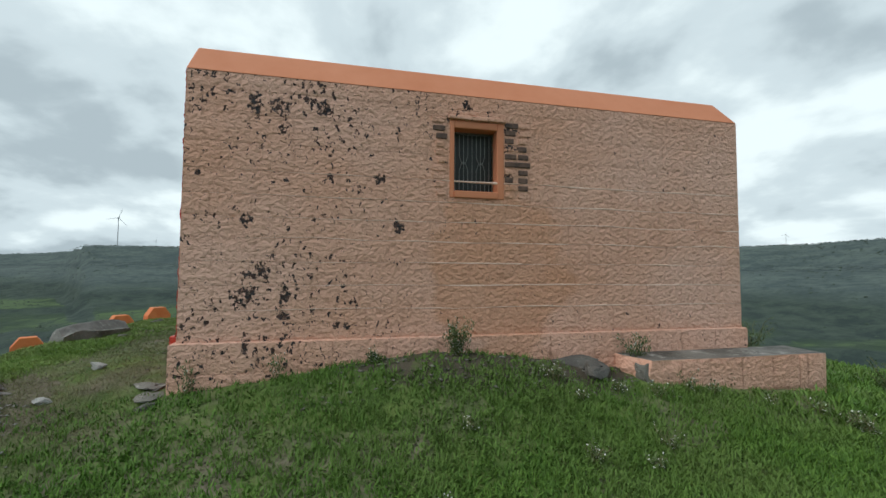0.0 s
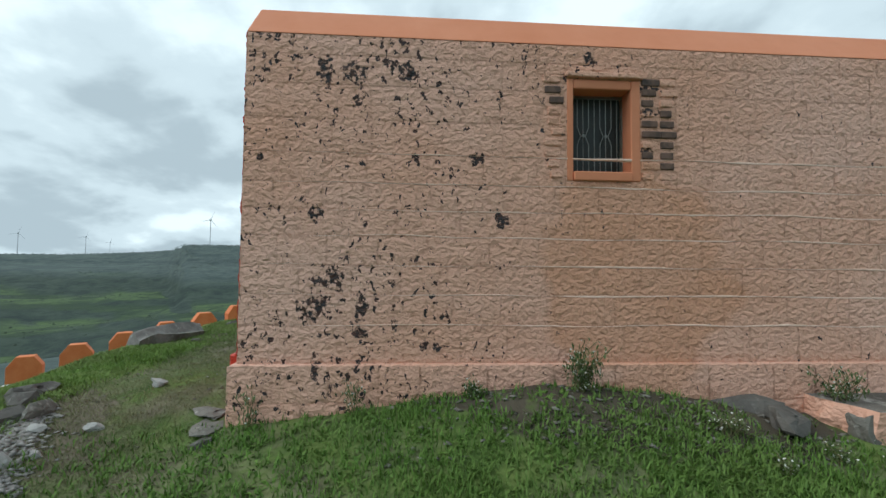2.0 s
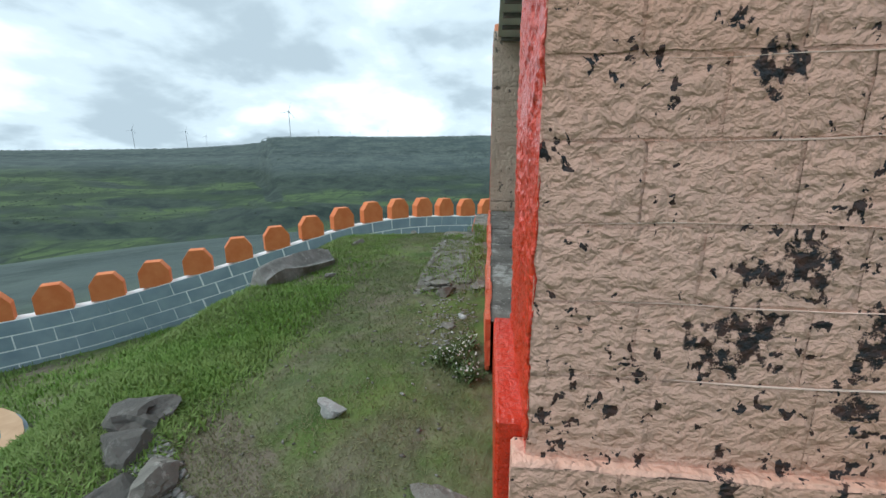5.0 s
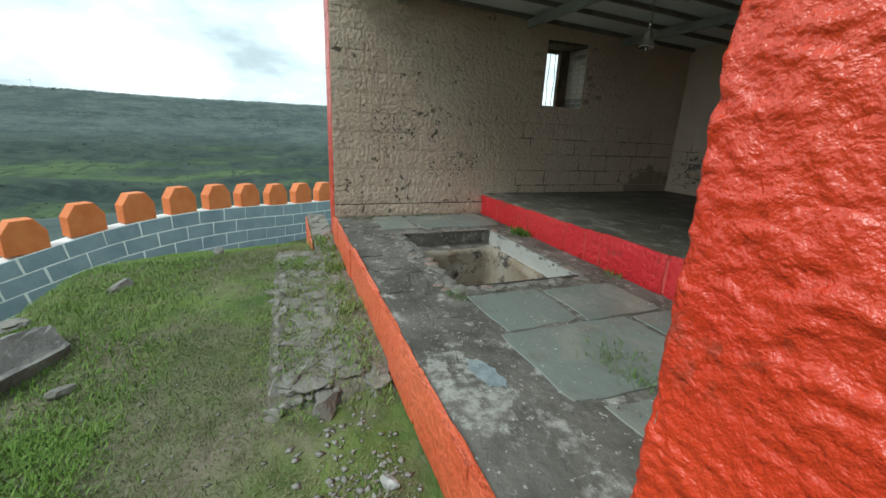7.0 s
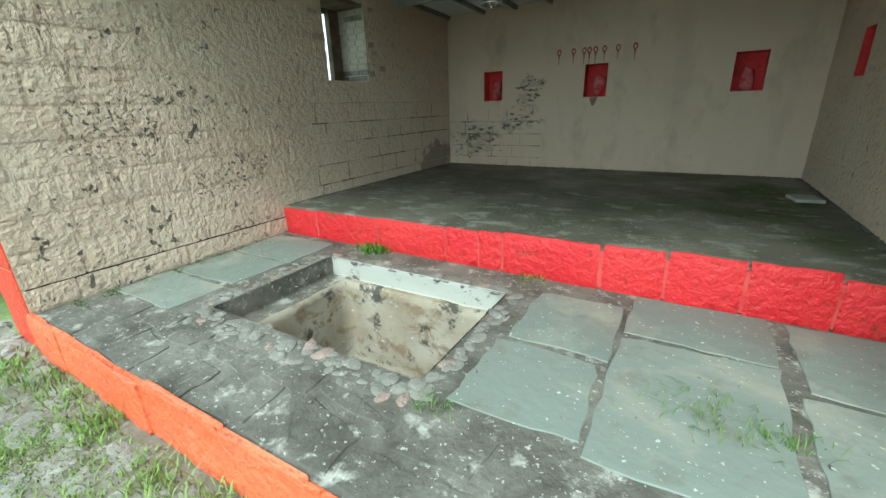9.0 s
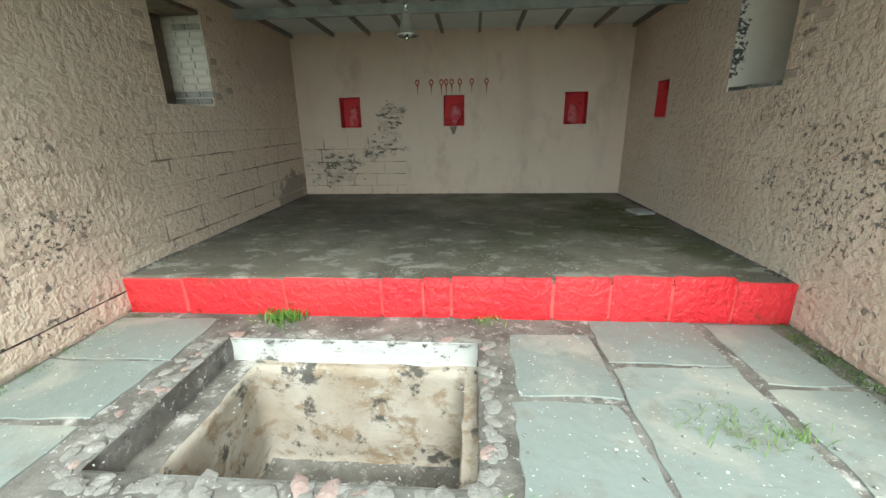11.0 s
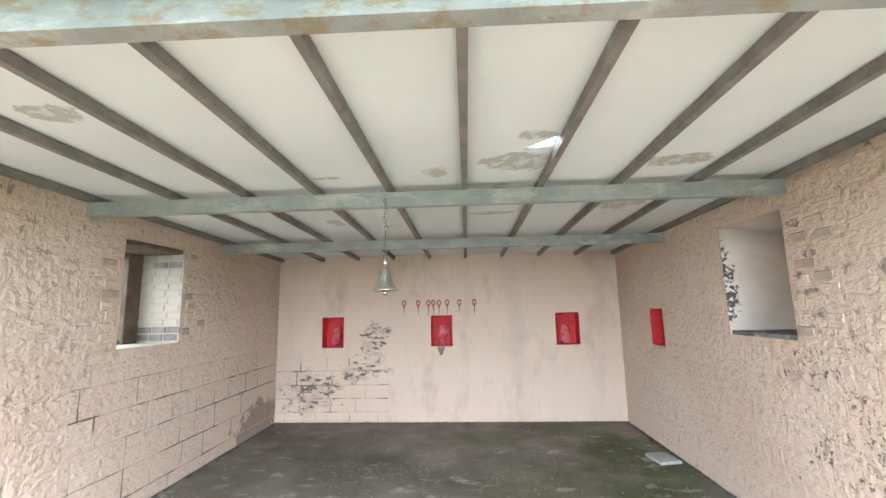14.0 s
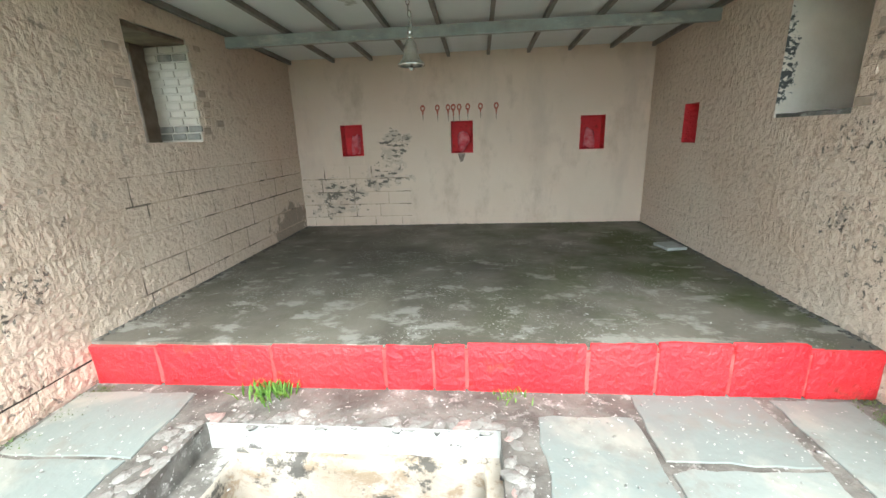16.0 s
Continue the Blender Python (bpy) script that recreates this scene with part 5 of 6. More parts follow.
# bare bricks low on the west window's reveal
bm = bmesh.new()
box(bm, 0, -0.012, 0, 0.13, 0.01, 0.055)
bevelled(bm, 0.005)
wbs = [mesh_of(bm.copy(), "brick", m) for m in (plain("grey_brick", (0.16, 0.15, 0.13), (0.32, 0.29, 0.25), 9, 0.9), M_REVEAL_W)]
bm.free()
for row in range(12):
    for k in range(3):
        ob = new("brick", wbs[0 if row < 2 or (row == 10 and k > 0) else 1])
        ob.parent = wall_west
        ob.matrix_basis = pose(-2.83 + k * 0.142 + (row % 2) * 0.03, 3.51, 1.56 + row * 0.068)

# half-painted bricks in the jambs of both windows, seen from the hall; a cement sill in the east opening
bm = bmesh.new()
box(bm, 0, -0.012, 0, 0.2, 0.01, 0.062)
bevelled(bm, 0.006)
jamb_brick = [mesh_of(bm.copy(), "brick", m) for m in (M_BEIGE, plain("smoked_beige_brick", (0.27, 0.21, 0.16), (0.50, 0.385, 0.30), 5, 0.9, depth=0.008))]
bm.free()
for row in range(10):
    z = 1.60 + row * 0.082
    for wall, y, turn, x, sgn in ((wall_east, HOLE_E_IN[0], -90, XI, -1), (wall_west, HOLE_W_IN[0], 90, -XI, -1), (wall_west, HOLE_W_IN[2], 90, -XI, 1)):
        for k in range(2):
            w = rng.uniform(0.09, 0.16)
            near = y + sgn * (0.012 + 0.17 * k + rng.uniform(0, 0.02) + (0.05 if row % 2 else 0))
            lo = near if sgn > 0 else near - w
            if k == 1 and rng.random() < 0.4:
                continue
            ob = new("brick", jamb_brick[1 if rng.random() < 0.3 else 0])
            ob.parent = wall
            ob.matrix_basis = pose(x, lo if turn == 90 else lo + w, z + rng.uniform(-0.006, 0.006), 0, 0, turn) @ Matrix.Diagonal((w / 0.2, rng.uniform(0.9, 1.35), rng.uniform(0.8, 1.05), 1))
bm = bmesh.new()
box(bm, XI + 0.01, HOLE_E_IN[0] + 0.01, HOLE_E_IN[1] - 0.03, XI + 0.5, HOLE_E_IN[2] - 0.01, HOLE_E_IN[1] + 0.03)
bmesh.ops.subdivide_edges(bm, edges=list(bm.edges), cuts=6, use_grid_fill=True)
for v in bm.verts:
    v.co += Vector((0.012 * noise.noise(v.co * 9), 0, 0.008 * noise.noise(v.co * 11 + Vector((2, 0, 0)))))
part("window_sill", bm, worn_cement("broken_cement_sill", 1.3), wall_east)

# ---- things in the hall ----
def bell():
    t = thing("hanging_bell", (-0.235, 2.44, 2.55), "small tarnished brass bell hanging from beam by chain", "bell")
    prof = [(0.0, 0.0), (0.018, 0.0), (0.026, -0.012), (0.036, -0.03), (0.042, -0.06), (0.048, -0.09), (0.058, -0.115), (0.076, -0.135), (0.084, -0.142), (0.084, -0.15), (0.076, -0.15), (0.062, -0.13), (0.05, -0.11), (0.04, -0.07), (0.0, -0.04)]
    b = part("bell_body", lathe(prof, 28), M_BELL, t, smooth=True)
    b.location = (0, 0, -0.47)
    c = part("crown", lathe([(0.0, 0.06), (0.012, 0.058), (0.016, 0.03), (0.012, 0.015), (0.02, 0.004), (0.02, -0.002), (0.0, -0.004)], 14), M_BELL, t, smooth=True)
    c.location = (0, 0, -0.465)
    k = part("clapper", lathe([(0.0, 0.09), (0.004, 0.09), (0.005, 0.02), (0.015, 0.01), (0.017, 0.0), (0.012, -0.012), (0.0, -0.015)], 12), M_BELL, b, smooth=True)
    k.location = (0, 0, -0.165)
    n = 13
    for i in range(n):
        bm = bmesh.new()
        ring_pts = [(0.010 * math.cos(a), 0.0, 0.020 * math.sin(a)) for a in [2 * math.pi * q / 8 for q in range(9)]]
        tube(bm, ring_pts, 0.003, 5)
        o = part("chain_link", bm, M_ROPE, t)
        o.matrix_basis = pose(0.006 * math.sin(i * 1.3), 0, -0.015 - i * 0.032, 0, 0, 90 * (i % 2) + 20)
    bm = bmesh.new()
    tube(bm, [(-0.002, 0, -0.18), (0.03, 0.0, -0.19), (0.045, 0.0, -0.185)], 0.003, 5)
    part("wire_hook", bm, M_ROPE, t)
    return t


bell()


M_IDOL = plain("worn_pinkish_red_paint", (0.55, 0.025, 0.04), (0.62, 0.20, 0.21), 16, 0.6, depth=0.02)


def idol(x, y, z, turn, rng):
    """A small painted relief figure, kept as one plain shape."""
    bm = lump(rng, 0.085, 0.04, 0.15, 3, 0.3)
    ob = part("idol_stone", bm, M_IDOL, smooth=True)
    ob.matrix_basis = pose(x, y, z + 0.145, 0, 0, turn)
    return tagged(ob, "small red-painted relief stone standing in wall niche", "idol", "niche idols")


rng = random.Random(8)
for h in NICHES_N:
    idol((h[0] + h[2]) / 2, YB + 0.16, h[1], 0, rng)
idol(XI + 0.18, (NICHE_E[0] + NICHE_E[2]) / 2, NICHE_E[1], 90, rng)

M_MARK = plain("faded_red_paint_mark", (0.34, 0.075, 0.05), (0.46, 0.16, 0.11), 30, 0.8, depth=0.001)
M_SOOT = plain("grey_soot_drip", (0.20, 0.15, 0.12), (0.32, 0.25, 0.2), 20, 0.9, depth=0.001)
for k, x in enumerate((-0.58, -0.38, -0.235, -0.165, -0.085, 0.03, 0.20, 0.41)):
    t = thing("paint_mark", (x, YB - 0.004, 1.90), "faded red ring-shaped paint mark with drip on wall", "paint mark", "red marks above niche")
    bm = bmesh.new()
    seg = 14
    for q in range(seg):
        a0, a1 = 2 * math.pi * q / seg, 2 * math.pi * (q + 1) / seg
        quad(bm, [(r * 0.033 * math.cos(a), rng.uniform(-0.0008, 0), r * 0.045 * math.sin(a) - 0.012) for a, r in ((a0, 0.45), (a1, 0.45), (a1, 1.0), (a0, 1.0))], 0)
    part("ring", bm, M_MARK, t)
    bm = bmesh.new()
    L = rng.uniform(0.04, 0.09)
    quad(bm, ((-0.016, 0, -0.045), (0.016, 0, -0.045), (0.006, 0, -0.045 - L), (-0.004, 0, -0.045 - L)), 0)
    part("drip", bm, M_MARK, t)
    bm = bmesh.new()
    quad(bm, ((-0.008, 0.001, -0.045 - L), (0.006, 0.001, -0.045 - L), (0.003, 0.001, -0.12 - L), (-0.002, 0.001, -0.12 - L)), 0)
    part("stain", bm, M_SOOT, t)
# soot run below the middle niche
t = thing("soot_stain", (-0.06, YB - 0.004, 1.28), "dark soot stain running down from the niche", "stain")
bm = bmesh.new()
quad(bm, ((-0.06, 0, 0.0), (0.05, 0, 0.0), (0.015, 0, -0.1), (-0.02, 0, -0.12)), 0)
part("run", bm, plain("soot", (0.16, 0.12, 0.10), (0.34, 0.26, 0.21), 25, 0.95, depth=0.001), t)

bm = bmesh.new()
v = box(bm, -0.11, -0.13, 0, 0.11, 0.13, 0.03)
bevelled(bm, 0.006)
slab = tagged(part("loose_slab", bm, plain("pale_cement_slab", (0.30, 0.31, 0.28), (0.40, 0.41, 0.38), 6, 0.85)), "pale loose cement slab lying on the platform", "slab")
slab.matrix_basis = pose(2.2, 4.16, ZP, 0, 0, 9)


# dried pale-blue paint spill near the front edge
bm = bmesh.new()
ring_v = []
for k in range(26):
    a = 2 * math.pi * k / 26
    r = 1 + 0.7 * noise.noise(Vector((math.cos(a) * 2.2, math.sin(a) * 2.2, 4)))
    ring_v.append(bm.verts.new((0.13 * r * math.cos(a), 0.06 * r * math.sin(a), 0.0)))
bm.faces.new(ring_v)
spill = tagged(part("paint_spill", bm, plain("pale_blue_dried_paint", (0.17, 0.21, 0.23), (0.32, 0.37, 0.39), 14, 0.5)), "dried pale-blue paint spill on the cement floor", "spill")
spill.matrix_basis = pose(1.36, 0.19, -0.008, 0, 0, 12)


# ---- loose stones ----
def rock(x, y, sx, sy, sz, mat, label, turn=0, sink=0.3, rough=0.25, sub=3, tilt=0):
    bm = lump(rng, sx, sy, sz, sub, rough)
    ob = tagged(part("rock", bm, mat, smooth=False), label, "rock")
    z = float(ground_z(x, y))
    ob.matrix_basis = pose(x, y, z + sz * (1 - 2 * sink), tilt, 0, turn)
    return ob


M_SLABROCK = stone_mat("weathered_grey_slab", (0.15, 0.145, 0.135), (0.29, 0.28, 0.265), (0.42, 0.41, 0.39))
DARKR, PALER = "dark basalt boulder half sunk in the grass", "pale lichened rock on the bank"
rock(3.46, -0.20, 0.22, 0.14, 0.03, M_RUBBLE, "flat grey outcrop beside the wall's corner", 20, 0.42, 0.5)
rock(3.22, -0.27, 0.2, 0.12, 0.03, M_RUBBLE, "flat grey outcrop beside the wall's corner", 65, 0.42, 0.5)
rock(3.68, -0.12, 0.1, 0.07, 0.035, M_ROCK, "dark stone beside the plinth in the grass", 130, 0.4, 0.5)
for x, y, a, b, c, m, l in ((3.98, -1.2, 0.085, 0.06, 0.06, M_PALEROCK, PALER), (3.82, -1.12, 0.05, 0.04, 0.03, M_PALEROCK, PALER), (3.55, -1.35, 0.09, 0.06, 0.035, M_PALEROCK, PALER), (3.42, -1.05, 0.08, 0.06, 0.04, M_PALEROCK, PALER),
                            (4.22, -1.22, 0.07, 0.05, 0.04, M_PALEROCK, PALER), (3.12, -1.86, 0.24, 0.13, 0.10, M_ROCK, DARKR), (3.42, -1.70, 0.2, 0.12, 0.09, M_ROCK, DARKR), (2.92, -2.02, 0.22, 0.14, 0.11, M_ROCK, DARKR), (3.3, -1.55, 0.14, 0.1, 0.09, M_RUBBLE, "grey broken rock on the eroded bank"),
                            (2.8, -0.95, 0.09, 0.06, 0.05, M_PALEROCK, "pale stone lying on the grass path"), (3.65, -1.75, 0.12, 0.1, 0.1, M_ROCK, DARKR), (3.5, 4.22, 0.2, 0.3, 0.1, M_ROCK, "dark flat rock at the foot of the wall"),
                            (3.72, 4.35, 0.16, 0.3, 0.1, M_ROCK, "dark flat rock at the foot of the wall"), (3.85, 4.85, 0.12, 0.12, 0.14, M_RUBBLE, "broken stone at the ledge's end"),
                            (-3.0, -1.6, 0.07, 0.05, 0.07, M_PALEROCK, "small pale stone in the grass"), (-1.6, -2.2, 0.18, 0.1, 0.06, M_RUBBLE, "flat grey stone in the turf"), (-0.9, -2.7, 0.16, 0.12, 0.05, M_RUBBLE, "flat grey stone in the turf"), (0.2, -2.0, 0.1, 0.07, 0.04, M_RUBBLE, "flat grey stone in the turf"),
                            (0.9, -0.55, 0.12, 0.08, 0.07, M_RUBBLE, "grey rubble stone by the kerb"), (1.72, -0.42, 0.07, 0.05, 0.03, M_RUBBLE, "grey rubble stone by the kerb"), (1.5, -0.33, 0.05, 0.04, 0.03, M_PALEROCK, "pale rubble stone by the kerb")):
    rock(x, y, a, b, c, m, l, rng.uniform(0, 180), 0.48 if l == DARKR else 0.35, 0.4)
bm = bmesh.new()
box(bm, -0.62, -0.17, -0.2, 0.62, 0.17, 0.1)
bmesh.ops.subdivide_edges(bm, edges=list(bm.edges), cuts=7, use_grid_fill=True)
for v in bm.verts:
    v.co += Vector((0.09 * noise.noise(v.co * 3 + Vector((4, 0, 0))), 0.07 * noise.noise(v.co * 3.5), 0.05 * noise.noise(v.co * 3 + Vector((0, 7, 0)))))
    if v.co.z > 0:
        v.co.z += 0.13 * max(0, 1 - abs(v.co.y - 0.05) / 0.2)
    if v.co.z > 0 and abs(v.co.x) > 0.45:
        v.co.z -= 0.25 * (abs(v.co.x) - 0.45)
slab_rock = tagged(part("rock", bm, M_SLABROCK), "long grey stone slab lying in the grass", "rock")
slab_rock.matrix_basis = pose(0.11, -2.44, -0.42, 6, 0, 158) @ Matrix.Diagonal((0.9, 0.75, 0.85, 1))


# ---- plants ----
def leaf_material(name, c1, c2, c3):
    m = Mat(name, 0.65, spec=0.25)
    base = m.mix(m.rnd(True), c1, c2)
    base = m.mix(m.span(m.noise(0.8, 3), 0.42, 0.62), base, c3)
    m.color(base)
    m.b.inputs["Subsurface Weight"].default_value = 0.0
    return m.m


M_GRASS = leaf_material("fresh_green_grass", (0.055, 0.13, 0.02), (0.13, 0.245, 0.04), (0.12, 0.20, 0.045))
M_LAWN = leaf_material("bright_green_lawn_grass", (0.10, 0.19, 0.032), (0.185, 0.30, 0.06), (0.195, 0.265, 0.08))
M_TURF = leaf_material("short_dry_turf", (0.09, 0.13, 0.04), (0.175, 0.205, 0.085), (0.235, 0.225, 0.125))
M_SHRUB = leaf_material("dull_green_leaves", (0.045, 0.085, 0.026), (0.09, 0.145, 0.045), (0.11, 0.145, 0.055))
M_FLOWER = plain("white_petals", (0.55, 0.56, 0.5), (0.7, 0.7, 0.66), 30, 0.8)
M_STALK = plain("dry_stalk", (0.12, 0.12, 0.05), (0.2, 0.19, 0.09), 20, 0.9)


def raw_mesh(name, co, faces, mats):
    """faces: an (n, k) array of vertex numbers, k = 3 or 4."""
    me = bpy.data.meshes.new(name)
    me.vertices.add(len(co))
    me.vertices.foreach_set("co", np.asarray(co, np.float32).ravel())
    f = np.asarray(faces, np.int32)
    me.loops.add(f.size)
    me.loops.foreach_set("vertex_index", f.ravel())
    me.polygons.add(len(f))
    me.polygons.foreach_set("loop_start", np.arange(0, f.size, f.shape[1], dtype=np.int32))
    me.update()
    me.materials.append(mats)
    return me


def blades(px, py, pz, length, width, rs, lean=0.6):
    """Bent leaves: two quads each, the tip narrow."""
    n = len(px)
    a = rs.uniform(0, 2 * math.pi, n)
    ln = length * rs.uniform(0.6, 1.3, n)
    wd = width * rs.uniform(0.6, 1.3, n)
    out = rs.uniform(0.15, 1.0, n) * lean
    dx, dy = np.cos(a), np.sin(a)
    sx, sy = -dy * wd / 2, dx * wd / 2
    rows = []
    for t, ww in ((0.0, 0.55), (0.5, 1.0), (1.0, 0.12)):
        r = ln * out * (t ** 1.6)
        h = ln * (t - 0.45 * out * t * t)
        cx, cy, cz = px + dx * r, py + dy * r, pz + h
        rows.append(np.stack([cx - sx * ww, cy - sy * ww, cz], -1))
        rows.append(np.stack([cx + sx * ww, cy + sy * ww, cz], -1))
    co = np.stack(rows, 1).reshape(-1, 3)
    b = np.arange(n)[:, None] * 6
    f = np.concatenate([b + np.array([[0, 1, 3, 2]]), b + np.array([[2, 3, 5, 4]])])
    return co, f


def scatter(rs, n, x0, x1, y0, y1, keep, clump=0.05, per=6):
    k = max(1, n // per)
    cx, cy = rs.uniform(x0, x1, k * 3), rs.uniform(y0, y1, k * 3)
    ok = rs.uniform(0, 1, k * 3) < keep(cx, cy)
    cx, cy = cx[ok][:k], cy[ok][:k]
    px = np.repeat(cx, per) + rs.normal(0, clump, len(cx) * per)
    py = np.repeat(cy, per) + rs.normal(0, clump, len(cy) * per)
    return px, py


def outside(x, y):
    """Not in the building, the floor, the terrace, the tank or past the parapet."""
    b = (np.abs(x) < 3.46) & (y > -0.10) & (y < 6.75)
    b |= (np.abs(x) < 2.6) & (y > -0.22) & (y < 6)
    b |= (x > 3.3) & (x < 3.97) & (y > 4.7) & (y < 7.35)
    b |= np.hypot(x - 2.0, y + 7.3) < 1.85
    b |= (x > -1.95) & (x < 1.25) & (y > -0.84) & (y < 0)
    b |= (x > -4.12) & (x < -1.9) & (y > -0.42) & (y < 0)
    return ~b


def grass_patch(name, label, mat, n, area, length, width, dens, seed, clump=0.05, per=6, lean=0.7):
    rs = np.random.RandomState(seed)
    px, py = scatter(rs, n, *area, lambda x, y: dens(x, y) * outside(x, y), clump, per)
    ok = outside(px, py)
    px, py = px[ok], py[ok]
    co, f = blades(px, py, ground_z(px, py) - 0.012, length, width, rs, lean)
    return tagged(new(name, raw_mesh(name, co, f, mat)), label, "grass", kind="stuff")


def bank_dens(x, y):
    d = 0.55 + 0.5 * wavy(x, y, 1.6, 31)
    soil = sstep((4.15 - x) / 0.35) * sstep((y - 1.7) / 0.5) * sstep((4.9 - y) / 0.3)
    path = sstep((1.0 - np.abs(y + 0.75)) / 0.6) * sstep((x - 3.0) / 0.4) * sstep((4.9 - x) / 0.6)
    return np.clip(d, 0.12, 1) * (1 - 0.78 * soil) * (1 - 0.45 * path)


grass_patch("grass_bank", "dense fresh green grass and weeds on the bank", M_GRASS, 105000, (3.45, 7.3, -1.2, 7.6), 0.075, 0.009, bank_dens, 41, 0.035, 8, 0.9)
grass_patch("broad_weeds", "low broad-leaved green weeds among the grass", M_GRASS, 42000, (3.5, 7.0, -0.8, 7.4), 0.05, 0.018, lambda x, y: bank_dens(x, y) * np.clip(0.5 + wavy(x, y, 1.3, 33), 0, 1), 42, 0.03, 7, 1.2)
grass_patch("grass_far_bank", "green grass round the hilltop", M_GRASS, 26000, (-1.0, 12.0, 6.0, 13.5), 0.14, 0.02, lambda x, y: np.clip(0.6 + 0.5 * wavy(x, y, 0.9, 35), 0.1, 1), 43, 0.06, 7, 0.9)
grass_patch("grass_side", "green grass beside the path", M_GRASS, 16000, (6.8, 12.0, -4.0, 6.0), 0.09, 0.015, lambda x, y: np.clip(0.5 + 0.5 * wavy(x, y, 1.2, 36), 0.1, 1), 44, 0.04, 7, 0.9)
slope = lambda x, y: np.clip(0.6 + 0.5 * wavy(x, y, 1.1, 37), 0.12, 1) * np.maximum(sstep((-1.3 - y) / 0.7), sstep((-2.6 - x) / 1.2))
grass_patch("grass_slope", "bright green grass on the slope to the parapet", M_LAWN, 150000, (-9.6, 3.2, -6.2, -0.5), 0.06, 0.0065, slope, 45, 0.05, 8, 0.95)
grass_patch("grass_low_slope", "green grass on the lower slope by the parapet", M_LAWN, 40000, (-9.0, 4.0, -13.5, -6.0), 0.13, 0.02, lambda x, y: np.clip(0.6 + 0.5 * wavy(x, y, 0.8, 34), 0.1, 1), 48, 0.08, 7, 0.9)
grass_patch("bank_creeper", "broad-leaved green creepers on the steep bank", M_LAWN, 60000, (1.2, 4.8, -5.2, -1.5), 0.055, 0.012, lambda x, y: np.clip(0.7 + 0.5 * wavy(x, y, 1.7, 32), 0.1, 1) * sstep((-1.55 - y + 0.5 * np.clip(x - 3.4, 0, 2)) / 0.3), 49, 0.05, 7, 1.1)
grass_patch("bank_weeds", "lush green weeds on the steep bank", M_LAWN, 80000, (0.6, 4.4, -6.2, -1.6), 0.06, 0.0065, lambda x, y: np.clip(0.6 + 0.5 * wavy(x, y, 1.4, 38), 0.1, 1), 46, 0.04, 7, 1.1)
grass_patch("turf", "short dry yellowish turf on trodden ground", M_TURF, 170000, (-4.5, 4.6, -3.0, -0.2), 0.034, 0.0042, lambda x, y: np.clip(0.5 + 0.4 * wavy(x, y, 2.0, 39), 0.05, 1), 47, 0.04, 6, 1.1)


def tuft(name, label, x, y, z, n, r, length, width, mat, seed, lean=0.9):
    rs = np.random.RandomState(seed)
    px, py = rs.normal(0, r, n), rs.normal(0, r * 0.8, n)
    co, f = blades(px, py, np.zeros(n) - 0.004, length, width, rs, lean)
    ob = tagged(new(name, raw_mesh(name, co, f, mat)), label, "plant", kind="stuff")
    ob.location = (x, y, z)
    return ob


tuft("step_weed", "bright green weed growing at the step's foot", -1.12, 1.90, -0.006, 130, 0.075, 0.085, 0.014, M_GRASS, 61)
tuft("step_weed", "small green weed growing at the step's foot", 0.35, 1.93, -0.006, 40, 0.07, 0.05, 0.01, M_GRASS, 62)
tuft("paving_grass", "thin grass tuft between the flagstones", 1.42, 0.90, -0.006, 110, 0.11, 0.07, 0.004, M_GRASS, 63, 1.3)
tuft("paving_grass", "thin grass tuft between the flagstones", 1.68, 0.88, -0.006, 60, 0.06, 0.06, 0.004, M_GRASS, 64, 1.3)
tuft("paving_grass", "thin dry grass by the pit's corner", 0.42, 0.42, -0.006, 60, 0.06, 0.05, 0.004, M_GRASS, 67, 1.2)
for k in range(26):
    side = 1 if k % 3 else -1
    tuft("wall_moss", "dark moss and tiny weeds along the wall's foot", side * (2.34 - abs(rng.gauss(0, 0.03))), 0.1 + k * 0.073, -0.010, 90, 0.045, 0.02, 0.008, M_SHRUB, 140 + k, 1.4)
for k in range(16):
    x = -2.3 + k * 0.24
    tuft("kerb_weed", "green weed tuft in the terrace joints by the kerb", x + rng.uniform(-0.1, 0.1), -0.26 + rng.uniform(-0.05, 0.04), -0.30 - terrace_drop(x), rng.randint(60, 160), rng.uniform(0.06, 0.12), rng.uniform(0.05, 0.09), 0.008, M_LAWN, 70 + k)
for k in range(64):
    tuft("terrace_grass", "short grass growing between the rubble stones", (tx := rng.uniform(-1.9, 1.3)), rng.uniform(-0.85, -0.3), -0.30 - terrace_drop(tx), 120, 0.10, 0.034, 0.006, M_TURF if k % 3 == 0 else M_LAWN, 100 + k, 1.2)


